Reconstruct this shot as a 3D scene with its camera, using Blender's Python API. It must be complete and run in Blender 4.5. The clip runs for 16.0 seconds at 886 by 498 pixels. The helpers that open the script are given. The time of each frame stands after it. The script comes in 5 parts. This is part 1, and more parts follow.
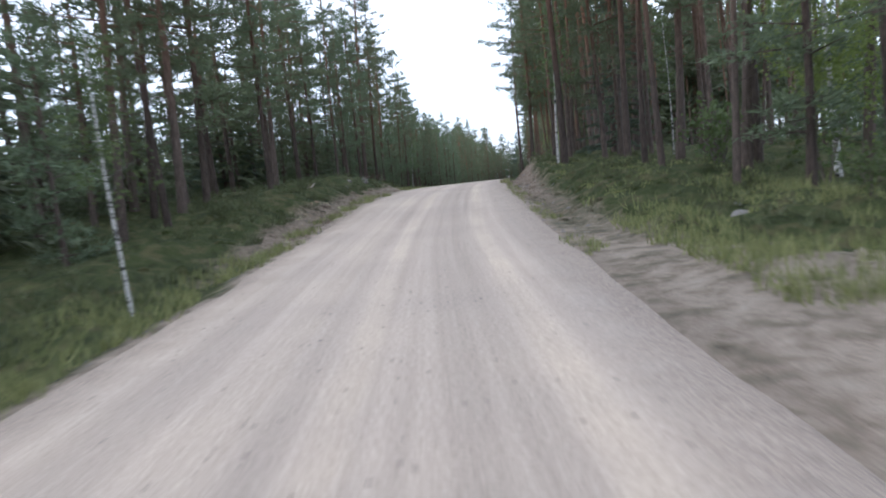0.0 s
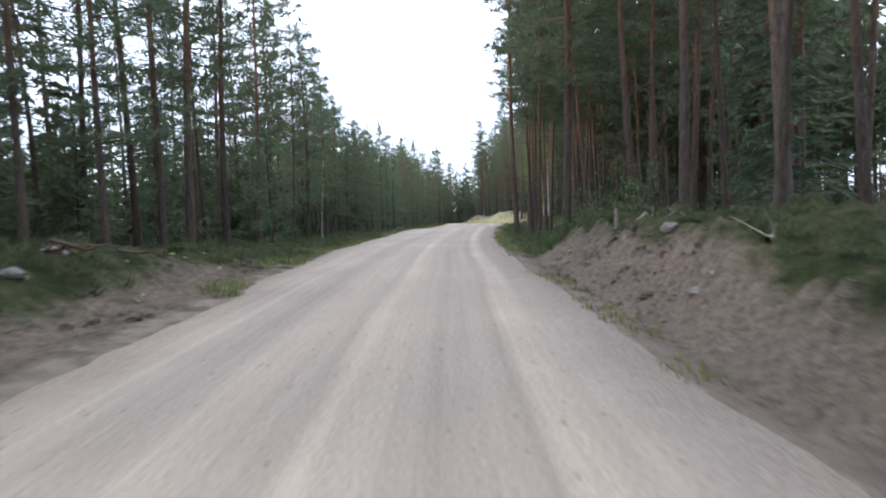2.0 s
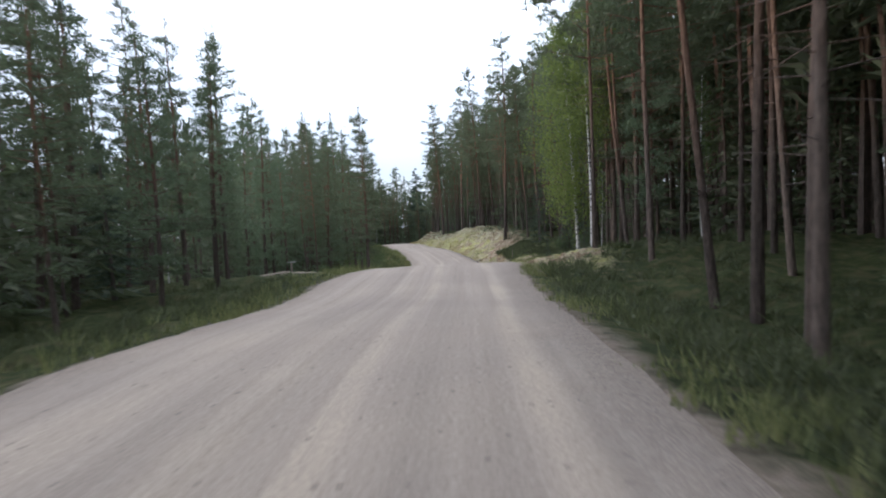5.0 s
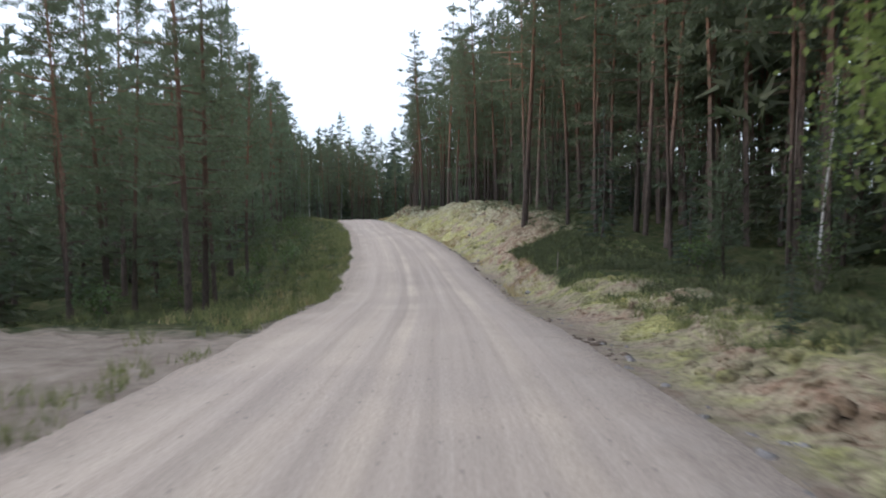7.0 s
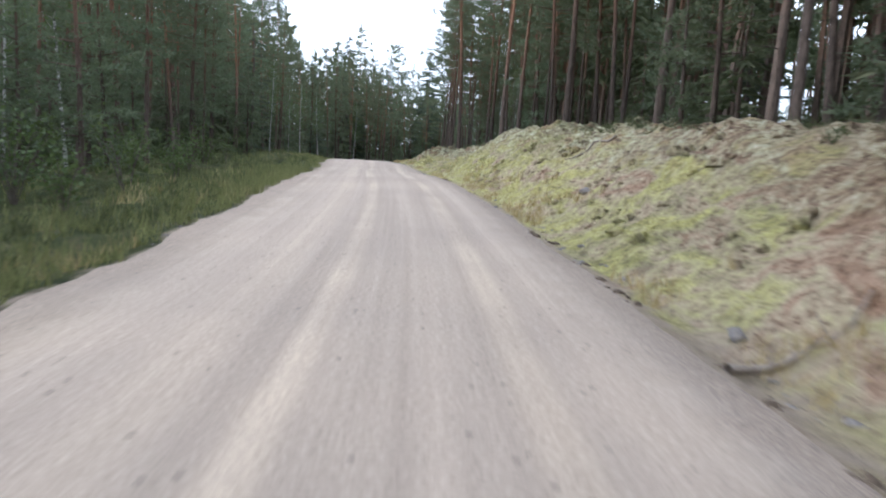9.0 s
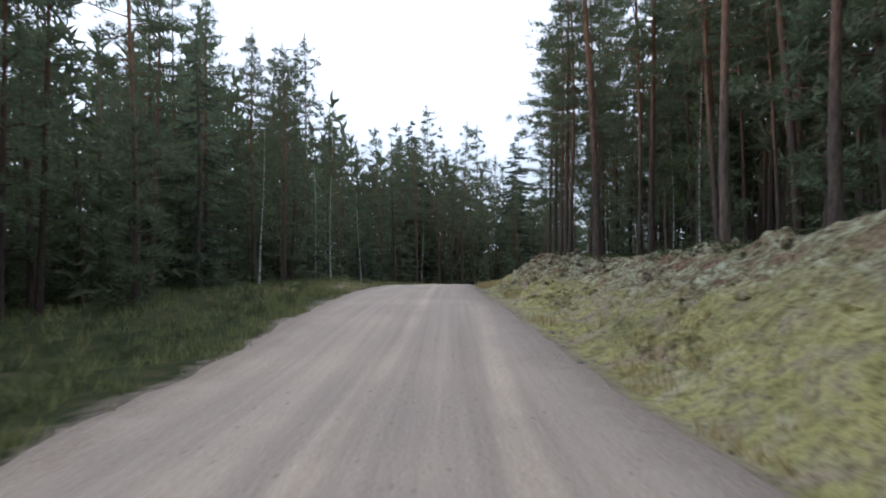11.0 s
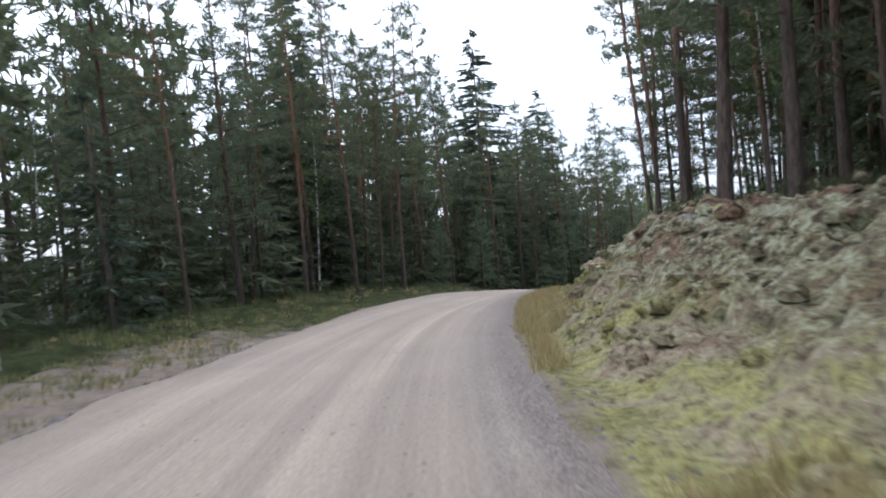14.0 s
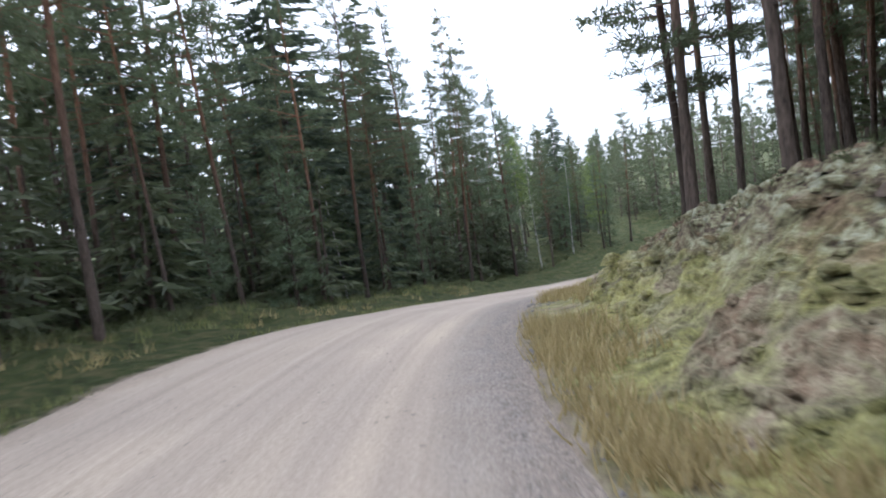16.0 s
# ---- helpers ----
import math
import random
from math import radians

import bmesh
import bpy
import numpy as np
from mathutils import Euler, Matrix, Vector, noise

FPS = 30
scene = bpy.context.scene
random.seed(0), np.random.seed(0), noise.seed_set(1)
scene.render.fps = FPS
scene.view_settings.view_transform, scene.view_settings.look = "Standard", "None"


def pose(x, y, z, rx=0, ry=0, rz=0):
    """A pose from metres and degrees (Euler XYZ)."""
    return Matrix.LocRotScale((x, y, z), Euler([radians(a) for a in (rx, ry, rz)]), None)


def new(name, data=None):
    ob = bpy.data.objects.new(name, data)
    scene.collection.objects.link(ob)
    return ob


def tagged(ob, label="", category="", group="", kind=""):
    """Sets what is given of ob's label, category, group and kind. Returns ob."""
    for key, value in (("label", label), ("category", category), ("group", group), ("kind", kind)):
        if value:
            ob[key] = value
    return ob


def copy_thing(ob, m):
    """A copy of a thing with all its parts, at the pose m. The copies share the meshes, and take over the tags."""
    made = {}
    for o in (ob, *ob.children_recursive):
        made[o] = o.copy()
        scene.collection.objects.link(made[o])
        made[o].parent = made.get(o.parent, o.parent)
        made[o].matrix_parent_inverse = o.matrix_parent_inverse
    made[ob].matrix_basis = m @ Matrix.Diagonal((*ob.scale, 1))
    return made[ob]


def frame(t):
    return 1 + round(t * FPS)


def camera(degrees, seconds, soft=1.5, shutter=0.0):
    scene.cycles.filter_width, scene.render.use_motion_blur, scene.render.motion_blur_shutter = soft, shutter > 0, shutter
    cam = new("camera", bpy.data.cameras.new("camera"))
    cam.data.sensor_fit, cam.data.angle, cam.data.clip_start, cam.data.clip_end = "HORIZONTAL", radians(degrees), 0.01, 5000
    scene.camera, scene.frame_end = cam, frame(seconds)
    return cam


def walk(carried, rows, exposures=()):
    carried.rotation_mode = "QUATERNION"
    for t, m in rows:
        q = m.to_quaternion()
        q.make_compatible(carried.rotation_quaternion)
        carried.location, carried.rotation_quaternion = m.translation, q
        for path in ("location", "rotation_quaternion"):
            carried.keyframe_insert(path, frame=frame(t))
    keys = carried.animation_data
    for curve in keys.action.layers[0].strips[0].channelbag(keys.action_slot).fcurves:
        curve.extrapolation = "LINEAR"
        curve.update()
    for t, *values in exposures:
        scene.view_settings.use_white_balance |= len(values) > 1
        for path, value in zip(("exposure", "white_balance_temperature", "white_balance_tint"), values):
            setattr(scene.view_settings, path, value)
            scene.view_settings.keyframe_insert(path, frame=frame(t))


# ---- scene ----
cam = camera(67.9, 16.0, soft=1.9, shutter=0.22)
PATH = [
    (0.0, 0.00, 0.00, -0.27, 84.6, 5.6, -0.1),
    (0.5, -0.10, 6.29, -0.10, 83.6, 5.5, -2.5),
    (1.0, -0.10, 12.34, 0.16, 84.2, 4.2, -3.5),
    (1.5, 0.19, 18.29, 0.54, 85.3, 3.1, -4.6),
    (2.0, 0.58, 24.05, 0.83, 86.8, 2.2, -5.4),
    (2.5, 1.15, 29.62, 0.97, 88.3, 2.0, -5.4),
    (3.0, 1.73, 35.14, 1.04, 89.3, 2.3, -6.4),
    (3.5, 2.26, 40.46, 1.06, 88.9, 2.9, -7.7),
    (4.0, 2.98, 45.74, 1.04, 87.3, 4.5, -8.1),
    (4.2, 3.32, 47.83, 1.04, 88.4, 4.6, -8.4),
    (6.5, 8.26, 73.75, 1.05, 86.3, 0.8, -11.1),
    (7.0, 9.49, 79.74, 0.81, 85.6, 0.6, -10.9),
    (7.5, 10.72, 85.60, 0.33, 81.8, 0.4, -11.0),
    (8.0, 11.73, 91.41, -0.09, 79.7, -0.3, -11.0),
    (8.5, 12.68, 97.18, -0.52, 80.3, -1.8, -9.5),
    (9.0, 13.32, 102.56, -0.62, 81.7, -3.1, -7.6),
    (9.5, 13.88, 108.23, -0.56, 84.8, -2.7, -3.8),
    (10.0, 14.25, 113.61, -0.43, 89.1, -1.0, -1.4),
    (10.2, 14.38, 115.72, -0.39, 90.9, -0.6, -1.2),
    (12.5, 14.88, 139.31, -0.08, 89.2, 2.8, 0.0),
    (13.0, 14.96, 144.20, -0.09, 88.3, 3.9, -1.2),
    (13.5, 15.14, 148.96, -0.14, 88.0, 4.8, -3.8),
    (14.0, 15.41, 153.72, -0.21, 88.1, 4.8, -6.4),
    (14.5, 15.75, 158.27, -0.35, 86.7, 6.6, -9.0),
    (15.0, 16.25, 162.72, -0.58, 85.6, 8.2, -13.3),
    (15.5, 17.10, 166.90, -0.85, 85.3, 7.8, -17.3),
    (16.0, 18.30, 171.06, -1.10, 84.6, 8.1, -23.2),
]
EXPOSURES = [
    (0.0, 0.22, 5160, 12.5), (1.5, 0.30, 5180, 12.5), (3.0, 0.05, 5260, 12.5), (4.0, -0.10, 5260, 12.5), (6.5, -0.25, 5280, 12.5), (7.5, 0.12, 5280, 12.5), (8.5, 0.45, 5260, 12),
    (9.5, 0.14, 5240, 12), (10.2, -0.02, 5240, 12.5), (12.3, -0.98, 5260, 13), (12.5, -0.85, 5260, 13), (13.0, -0.35, 5280, 13), (13.5, -0.08, 5300, 13.5),
    (14.0, 0.10, 5310, 13.5), (14.5, 0.17, 5310, 13.5), (15.0, 0.28, 5310, 13.5), (16.0, 0.42, 5310, 13.5)]
walk(cam, [(t, pose(x, y, z, rx, ry, rz)) for t, x, y, z, rx, ry, rz in PATH], EXPOSURES)

# ---- world and sun: a bright, thinly clouded evening sky ----
SUN_ELEVATION, SUN_TURN = radians(17), radians(-84)
world = bpy.data.worlds.new("sky")
scene.world = world
world.use_nodes = True
wn, wl = world.node_tree.nodes, world.node_tree.links
wn.clear()
w_out = wn.new("ShaderNodeOutputWorld")
w_bg = wn.new("ShaderNodeBackground")
w_sky = wn.new("ShaderNodeTexSky")
w_sky.sky_type, w_sky.sun_disc = "NISHITA", False
w_sky.sun_elevation, w_sky.sun_rotation = SUN_ELEVATION, SUN_TURN
w_sky.dust_density, w_sky.air_density = 2.0, 1.0
w_coord = wn.new("ShaderNodeTexCoord")
w_map = wn.new("ShaderNodeMapping")
w_map.inputs["Scale"].default_value = (1, 1, 3.5)
w_noise = wn.new("ShaderNodeTexNoise")
w_noise.inputs["Scale"].default_value, w_noise.inputs["Detail"].default_value = 1.6, 6
w_ramp = wn.new("ShaderNodeValToRGB")
w_ramp.color_ramp.elements[0].position, w_ramp.color_ramp.elements[0].color = 0.3, (0.62, 0.62, 0.62, 1)
w_ramp.color_ramp.elements[1].position, w_ramp.color_ramp.elements[1].color = 0.55, (0.96, 0.96, 0.96, 1)
w_mix = wn.new("ShaderNodeMix")
w_mix.data_type = "RGBA"
w_mix.inputs[7].default_value = (21.0, 20.6, 20.2, 1)
wl.new(w_coord.outputs["Generated"], w_map.inputs["Vector"])
wl.new(w_map.outputs[0], w_noise.inputs["Vector"])
wl.new(w_noise.outputs["Fac"], w_ramp.inputs["Fac"])
w_sep = wn.new("ShaderNodeSeparateXYZ")
wl.new(w_coord.outputs["Generated"], w_sep.inputs[0])
w_low = wn.new("ShaderNodeMapRange")
w_low.inputs["From Min"].default_value, w_low.inputs["From Max"].default_value = 0.08, 0.30
w_low.inputs["To Min"].default_value = 0.4
wl.new(w_sep.outputs[2], w_low.inputs["Value"])
w_cover = wn.new("ShaderNodeMath")
w_cover.operation = "MULTIPLY"
wl.new(w_ramp.outputs["Color"], w_cover.inputs[0])
wl.new(w_low.outputs[0], w_cover.inputs[1])
wl.new(w_cover.outputs[0], w_mix.inputs[0])
wl.new(w_sky.outputs[0], w_mix.inputs[6])
wl.new(w_mix.outputs[2], w_bg.inputs["Color"])
w_bg.inputs["Strength"].default_value = 0.12
wl.new(w_bg.outputs[0], w_out.inputs["Surface"])

sun_data = bpy.data.lights.new("sun", "SUN")
sun_data.energy, sun_data.angle, sun_data.color = 1.8, radians(4), (1.0, 0.86, 0.68)
sun = new("sun", sun_data)
sun.rotation_euler = (radians(90) - SUN_ELEVATION, 0, radians(180) - SUN_TURN)


# ---- materials ----
def material(name, rough=0.8, spec=0.2):
    m = bpy.data.materials.new(name)
    m.use_nodes = True
    b = m.node_tree.nodes["Principled BSDF"]
    b.inputs["Roughness"].default_value = rough
    b.inputs["Specular IOR Level"].default_value = spec
    return m, m.node_tree.nodes, m.node_tree.links, b


def noise_node(n, l, scale, vector=None, detail=4.0, rough=0.55, distort=0.0):
    t = n.new("ShaderNodeTexNoise")
    t.inputs["Scale"].default_value, t.inputs["Detail"].default_value = scale, detail
    t.inputs["Roughness"].default_value, t.inputs["Distortion"].default_value = rough, distort
    if vector is not None:
        l.new(vector, t.inputs["Vector"])
    return t.outputs["Fac"]


def ramp(n, l, fac, stops):
    r = n.new("ShaderNodeValToRGB")
    els = r.color_ramp.elements
    while len(els) < len(stops):
        els.new(0.5)
    for e, (p, c) in zip(els, stops):
        e.position, e.color = p, (*c, 1) if len(c) == 3 else c
    l.new(fac, r.inputs["Fac"])
    return r.outputs["Color"]


def mix(n, l, fac, a, b, blend="MIX"):
    x = n.new("ShaderNodeMix")
    x.data_type, x.blend_type = "RGBA", blend
    for socket, v in ((x.inputs[0], fac), (x.inputs[6], a), (x.inputs[7], b)):
        if isinstance(v, (int, float)):
            socket.default_value = v
        elif isinstance(v, tuple):
            socket.default_value = (*v, 1)
        else:
            l.new(v, socket)
    return x.outputs[2]


def maths(n, l, op, a, b=0.0):
    x = n.new("ShaderNodeMath")
    x.operation, x.use_clamp = op, False
    for socket, v in ((x.inputs[0], a), (x.inputs[1], b)):
        if isinstance(v, (int, float)):
            socket.default_value = v
        else:
            l.new(v, socket)
    return x.outputs[0]


def bump(n, l, bsdf, height, strength=0.5, distance=0.05):
    x = n.new("ShaderNodeBump")
    x.inputs["Strength"].default_value, x.inputs["Distance"].default_value = strength, distance
    l.new(height, x.inputs["Height"])
    l.new(x.outputs[0], bsdf.inputs["Normal"])


def coords(n, l, kind="Object", scale=(1, 1, 1)):
    c = n.new("ShaderNodeTexCoord")
    m = n.new("ShaderNodeMapping")
    m.inputs["Scale"].default_value = scale
    l.new(c.outputs[kind], m.inputs["Vector"])
    return m.outputs[0]


def gravel_material():
    """Pale grey-beige gravel, worn into wheel tracks along the road; UV is (metres across, metres along)."""
    m, n, l, b = material("gravel_road", 0.92, 0.15)
    uv = coords(n, l, "UV")
    sep = n.new("ShaderNodeSeparateXYZ")
    l.new(uv, sep.inputs[0])
    streak = noise_node(n, l, 1.0, coords(n, l, "UV", (1.6, 0.014, 1)), 4, 0.6)
    fine_streak = noise_node(n, l, 1.0, coords(n, l, "UV", (6.0, 0.08, 1)), 5, 0.65)
    patch = noise_node(n, l, 0.35, uv, 5, 0.6)
    grain = noise_node(n, l, 28.0, uv, 5, 0.75)
    base = ramp(n, l, streak, [(0.36, (0.285, 0.242, 0.207)), (0.46, (0.350, 0.300, 0.256)), (0.55, (0.405, 0.347, 0.293)), (0.66, (0.480, 0.412, 0.345))])
    # polished wheel tracks, wandering a little from side to side
    wander = noise_node(n, l, 1.0, coords(n, l, "UV", (0.0, 0.030, 1)), 3)
    place = maths(n, l, "ADD", sep.outputs[0], maths(n, l, "MULTIPLY", maths(n, l, "SUBTRACT", wander, 0.5), 1.1))
    place = maths(n, l, "ADD", place, maths(n, l, "MULTIPLY", maths(n, l, "SUBTRACT", fine_streak, 0.5), 0.16))
    place = maths(n, l, "DIVIDE", maths(n, l, "ADD", place, 4.0), 6.0)
    zero, some, full = (0, 0, 0), (0.45, 0.45, 0.45), (0.9, 0.9, 0.9)
    tracks = ramp(n, l, place, [(0.20, zero), (0.25, some), (0.30, some), (0.33, zero), (0.40, zero), (0.43, some), (0.47, some), (0.49, zero),
                                (0.525, zero), (0.54, full), (0.565, full), (0.58, zero), (0.745, zero), (0.762, full), (0.79, full), (0.81, zero)])
    fade = ramp(n, l, patch, [(0.30, (0.35, 0.35, 0.35)), (0.6, (1, 1, 1))])
    base = mix(n, l, maths(n, l, "MULTIPLY", tracks, fade), base, (0.58, 0.498, 0.395))
    base = mix(n, l, 0.42, base, ramp(n, l, fine_streak, [(0.3, (0.20, 0.18, 0.163)), (0.7, (0.47, 0.425, 0.37))]))
    base = mix(n, l, 0.30, base, ramp(n, l, patch, [(0.35, (0.285, 0.25, 0.222)), (0.65, (0.43, 0.375, 0.305))]))
    base = mix(n, l, 0.6, base, ramp(n, l, grain, [(0.3, (0.42, 0.42, 0.42)), (0.7, (1.3, 1.3, 1.3))]), "MULTIPLY")
    # single darker stones pressed into the surface
    stones = n.new("ShaderNodeTexVoronoi")
    stones.inputs["Scale"].default_value = 16.0
    l.new(uv, stones.inputs["Vector"])
    rare = n.new("ShaderNodeSeparateColor")
    l.new(stones.outputs["Color"], rare.inputs[0])
    pick = maths(n, l, "MULTIPLY", maths(n, l, "GREATER_THAN", rare.outputs[0], 0.968), maths(n, l, "LESS_THAN", stones.outputs["Distance"], 0.34))
    base = mix(n, l, maths(n, l, "MULTIPLY", pick, 0.7), base, (0.13, 0.12, 0.115))
    # loose dark gravel towards the right shoulder
    rim = n.new("ShaderNodeAttribute")
    rim.attribute_name = "shoulder"
    edge = n.new("ShaderNodeMapRange")
    edge.inputs["From Min"].default_value, edge.inputs["From Max"].default_value = -0.85, -0.25
    edge.inputs["To Max"].default_value = 1.7
    l.new(rim.outputs["Fac"], edge.inputs["Value"])
    loose = maths(n, l, "MULTIPLY", edge.outputs[0], noise_node(n, l, 1.0, coords(n, l, "UV", (3.0, 0.12, 1)), 3))
    far = n.new("ShaderNodeMapRange")
    far.inputs["From Min"].default_value, far.inputs["From Max"].default_value = 140.0, 154.0
    far.inputs["To Min"].default_value, far.inputs["To Max"].default_value = 0.38, 1.0
    l.new(sep.outputs[1], far.inputs["Value"])
    loose = maths(n, l, "MULTIPLY", loose, far.outputs[0])
    chips = n.new("ShaderNodeTexVoronoi")
    chips.inputs["Scale"].default_value = 62.0
    l.new(uv, chips.inputs["Vector"])
    chip = n.new("ShaderNodeSeparateColor")
    l.new(chips.outputs["Color"], chip.inputs[0])
    speck = ramp(n, l, chip.outputs[1], [(0.2, (0.095, 0.093, 0.093)), (0.8, (0.30, 0.288, 0.28))])
    base = mix(n, l, loose, base, speck)
    # earthy, stony verge on both sides
    verge = n.new("ShaderNodeAttribute")
    verge.attribute_name = "verge"
    near = maths(n, l, "SUBTRACT", verge.outputs["Fac"], maths(n, l, "MULTIPLY", noise_node(n, l, 1.3, uv, 5, 0.7), 1.25))
    rag = n.new("ShaderNodeMapRange")
    rag.inputs["From Min"].default_value, rag.inputs["From Max"].default_value = 0.12, -0.42
    l.new(near, rag.inputs["Value"])
    earth = ramp(n, l, chip.outputs[0], [(0.2, (0.12, 0.10, 0.085)), (0.8, (0.33, 0.28, 0.23))])
    base = mix(n, l, maths(n, l, "MULTIPLY", rag.outputs[0], 0.55), base, earth)
    base = mix(n, l, 1.0, base, (1.07, 1.0, 0.92), "MULTIPLY")
    l.new(base, b.inputs["Base Color"])
    bump(n, l, b, grain, 0.7, 0.02)
    return m


def ground_material():
    """Forest floor; the masks in the colour attribute say where it is sand, moss or pale lichen."""
    m, n, l, b = material("forest_floor", 0.95, 0.1)
    p = coords(n, l)
    att = n.new("ShaderNodeVertexColor")
    att.layer_name = "cover"
    sep = n.new("ShaderNodeSeparateColor")
    l.new(att.outputs["Color"], sep.inputs[0])
    big = noise_node(n, l, 0.5, p, 5, 0.6)
    mid = noise_node(n, l, 2.6, p, 5, 0.65, 0.4)
    small = noise_node(n, l, 11.0, p, 5, 0.7)
    fine = noise_node(n, l, 45.0, p, 3, 0.7)
    floor = ramp(n, l, mid, [(0.3, (0.030, 0.036, 0.016)), (0.5, (0.062, 0.075, 0.026)), (0.62, (0.105, 0.095, 0.045)), (0.75, (0.10, 0.125, 0.038))])
    brown = ramp(n, l, small, [(0.30, (0.098, 0.072, 0.054)), (0.5, (0.220, 0.172, 0.128)), (0.72, (0.335, 0.270, 0.203))])
    sand = ramp(n, l, mid, [(0.3, (0.245, 0.192, 0.145)), (0.55, (0.375, 0.305, 0.235)), (0.75, (0.455, 0.382, 0.298))])
    sand = mix(n, l, att.outputs["Alpha"], brown, sand)
    tone = maths(n, l, "ADD", maths(n, l, "MULTIPLY", big, 0.72), maths(n, l, "MULTIPLY", small, 0.28))
    yellower = maths(n, l, "ADD", tone, maths(n, l, "MULTIPLY", maths(n, l, "SUBTRACT", att.outputs["Alpha"], 0.5), 0.34))
    patch = noise_node(n, l, 1.15, coords(n, l, "Object", (1, 1, 1.6)), 4, 0.6, 0.7)
    yellower = maths(n, l, "ADD", maths(n, l, "MULTIPLY", yellower, 0.45), maths(n, l, "MULTIPLY", patch, 0.55))
    moss = ramp(n, l, yellower, [(0.38, (0.28, 0.175, 0.110)), (0.44, (0.41, 0.285, 0.195)), (0.49, (0.49, 0.405, 0.275)), (0.54, (0.47, 0.425, 0.225)), (0.60, (0.48, 0.445, 0.165)), (0.68, (0.53, 0.48, 0.29))])
    moss = mix(n, l, 0.7, moss, ramp(n, l, small, [(0.36, (0.22, 0.19, 0.16)), (0.47, (0.80, 0.78, 0.74)), (0.60, (1.15, 1.15, 1.12))]), "MULTIPLY")
    clump = noise_node(n, l, 3.4, coords(n, l, "Object", (1, 1, 1.7)), 4, 0.6, 0.5)
    grown = maths(n, l, "ADD", maths(n, l, "MULTIPLY", clump, 0.5), maths(n, l, "MULTIPLY", small, 0.5))
    lichen = ramp(n, l, grown, [(0.38, (0.060, 0.045, 0.034)), (0.45, (0.175, 0.135, 0.092)), (0.51, (0.32, 0.295, 0.165)), (0.56, (0.47, 0.46, 0.31)), (0.66, (0.62, 0.61, 0.46))])
    dry = ramp(n, l, small, [(0.34, (0.085, 0.052, 0.036)), (0.66, (0.37, 0.235, 0.155))])
    lichen = mix(n, l, ramp(n, l, patch, [(0.53, (0, 0, 0)), (0.60, (0.85, 0.85, 0.85))]), lichen, dry)

    def mask(channel, width=0.22):
        s = maths(n, l, "ADD", sep.outputs[channel], maths(n, l, "MULTIPLY", maths(n, l, "SUBTRACT", mid, 0.5), 0.9))
        r = n.new("ShaderNodeMapRange")
        r.inputs["From Min"].default_value, r.inputs["From Max"].default_value = 0.5 - width, 0.5 + width
        l.new(s, r.inputs["Value"])
        return r.outputs[0]

    c = mix(n, l, mask(1), floor, moss)
    c = mix(n, l, mask(2), c, lichen)
    c = mix(n, l, mask(0), c, sand)
    c = mix(n, l, 0.55, c, ramp(n, l, fine, [(0.3, (0.4, 0.4, 0.4)), (0.7, (1.4, 1.4, 1.4))]), "MULTIPLY")
    l.new(c, b.inputs["Base Color"])
    bump(n, l, b, maths(n, l, "ADD", small, maths(n, l, "MULTIPLY", fine, 0.5)), 0.9, 0.12)
    return m


def leaf_material(name, dark, light, through_colour, share=0.25, spread=0.5):
    """Foliage: colour varies from clump to clump and from tree to tree, and some light comes through."""
    m, n, l, b = material(name, 0.7, 0.25)
    geo = n.new("ShaderNodeNewGeometry")
    info = n.new("ShaderNodeObjectInfo")
    big = noise_node(n, l, 0.9, coords(n, l), 3)
    f = maths(n, l, "ADD", maths(n, l, "MULTIPLY", geo.outputs["Random Per Island"], spread), maths(n, l, "MULTIPLY", big, 1.0 - spread))
    c = ramp(n, l, f, [(0.25, dark), (0.75, light)])
    hsv = n.new("ShaderNodeHueSaturation")
    l.new(c, hsv.inputs["Color"])
    l.new(maths(n, l, "ADD", maths(n, l, "MULTIPLY", info.outputs["Random"], 0.5), 0.75), hsv.inputs["Value"])
    l.new(maths(n, l, "ADD", maths(n, l, "MULTIPLY", info.outputs["Random"], 0.04), 0.48), hsv.inputs["Hue"])
    l.new(hsv.outputs[0], b.inputs["Base Color"])
    t = n.new("ShaderNodeBsdfTranslucent")
    t.inputs["Color"].default_value = (*through_colour, 1)
    mx = n.new("ShaderNodeMixShader")
    mx.inputs[0].default_value = share
    l.new(b.outputs[0], mx.inputs[1])
    l.new(t.outputs[0], mx.inputs[2])
    l.new(mx.outputs[0], n["Material Output"].inputs["Surface"])
    return m


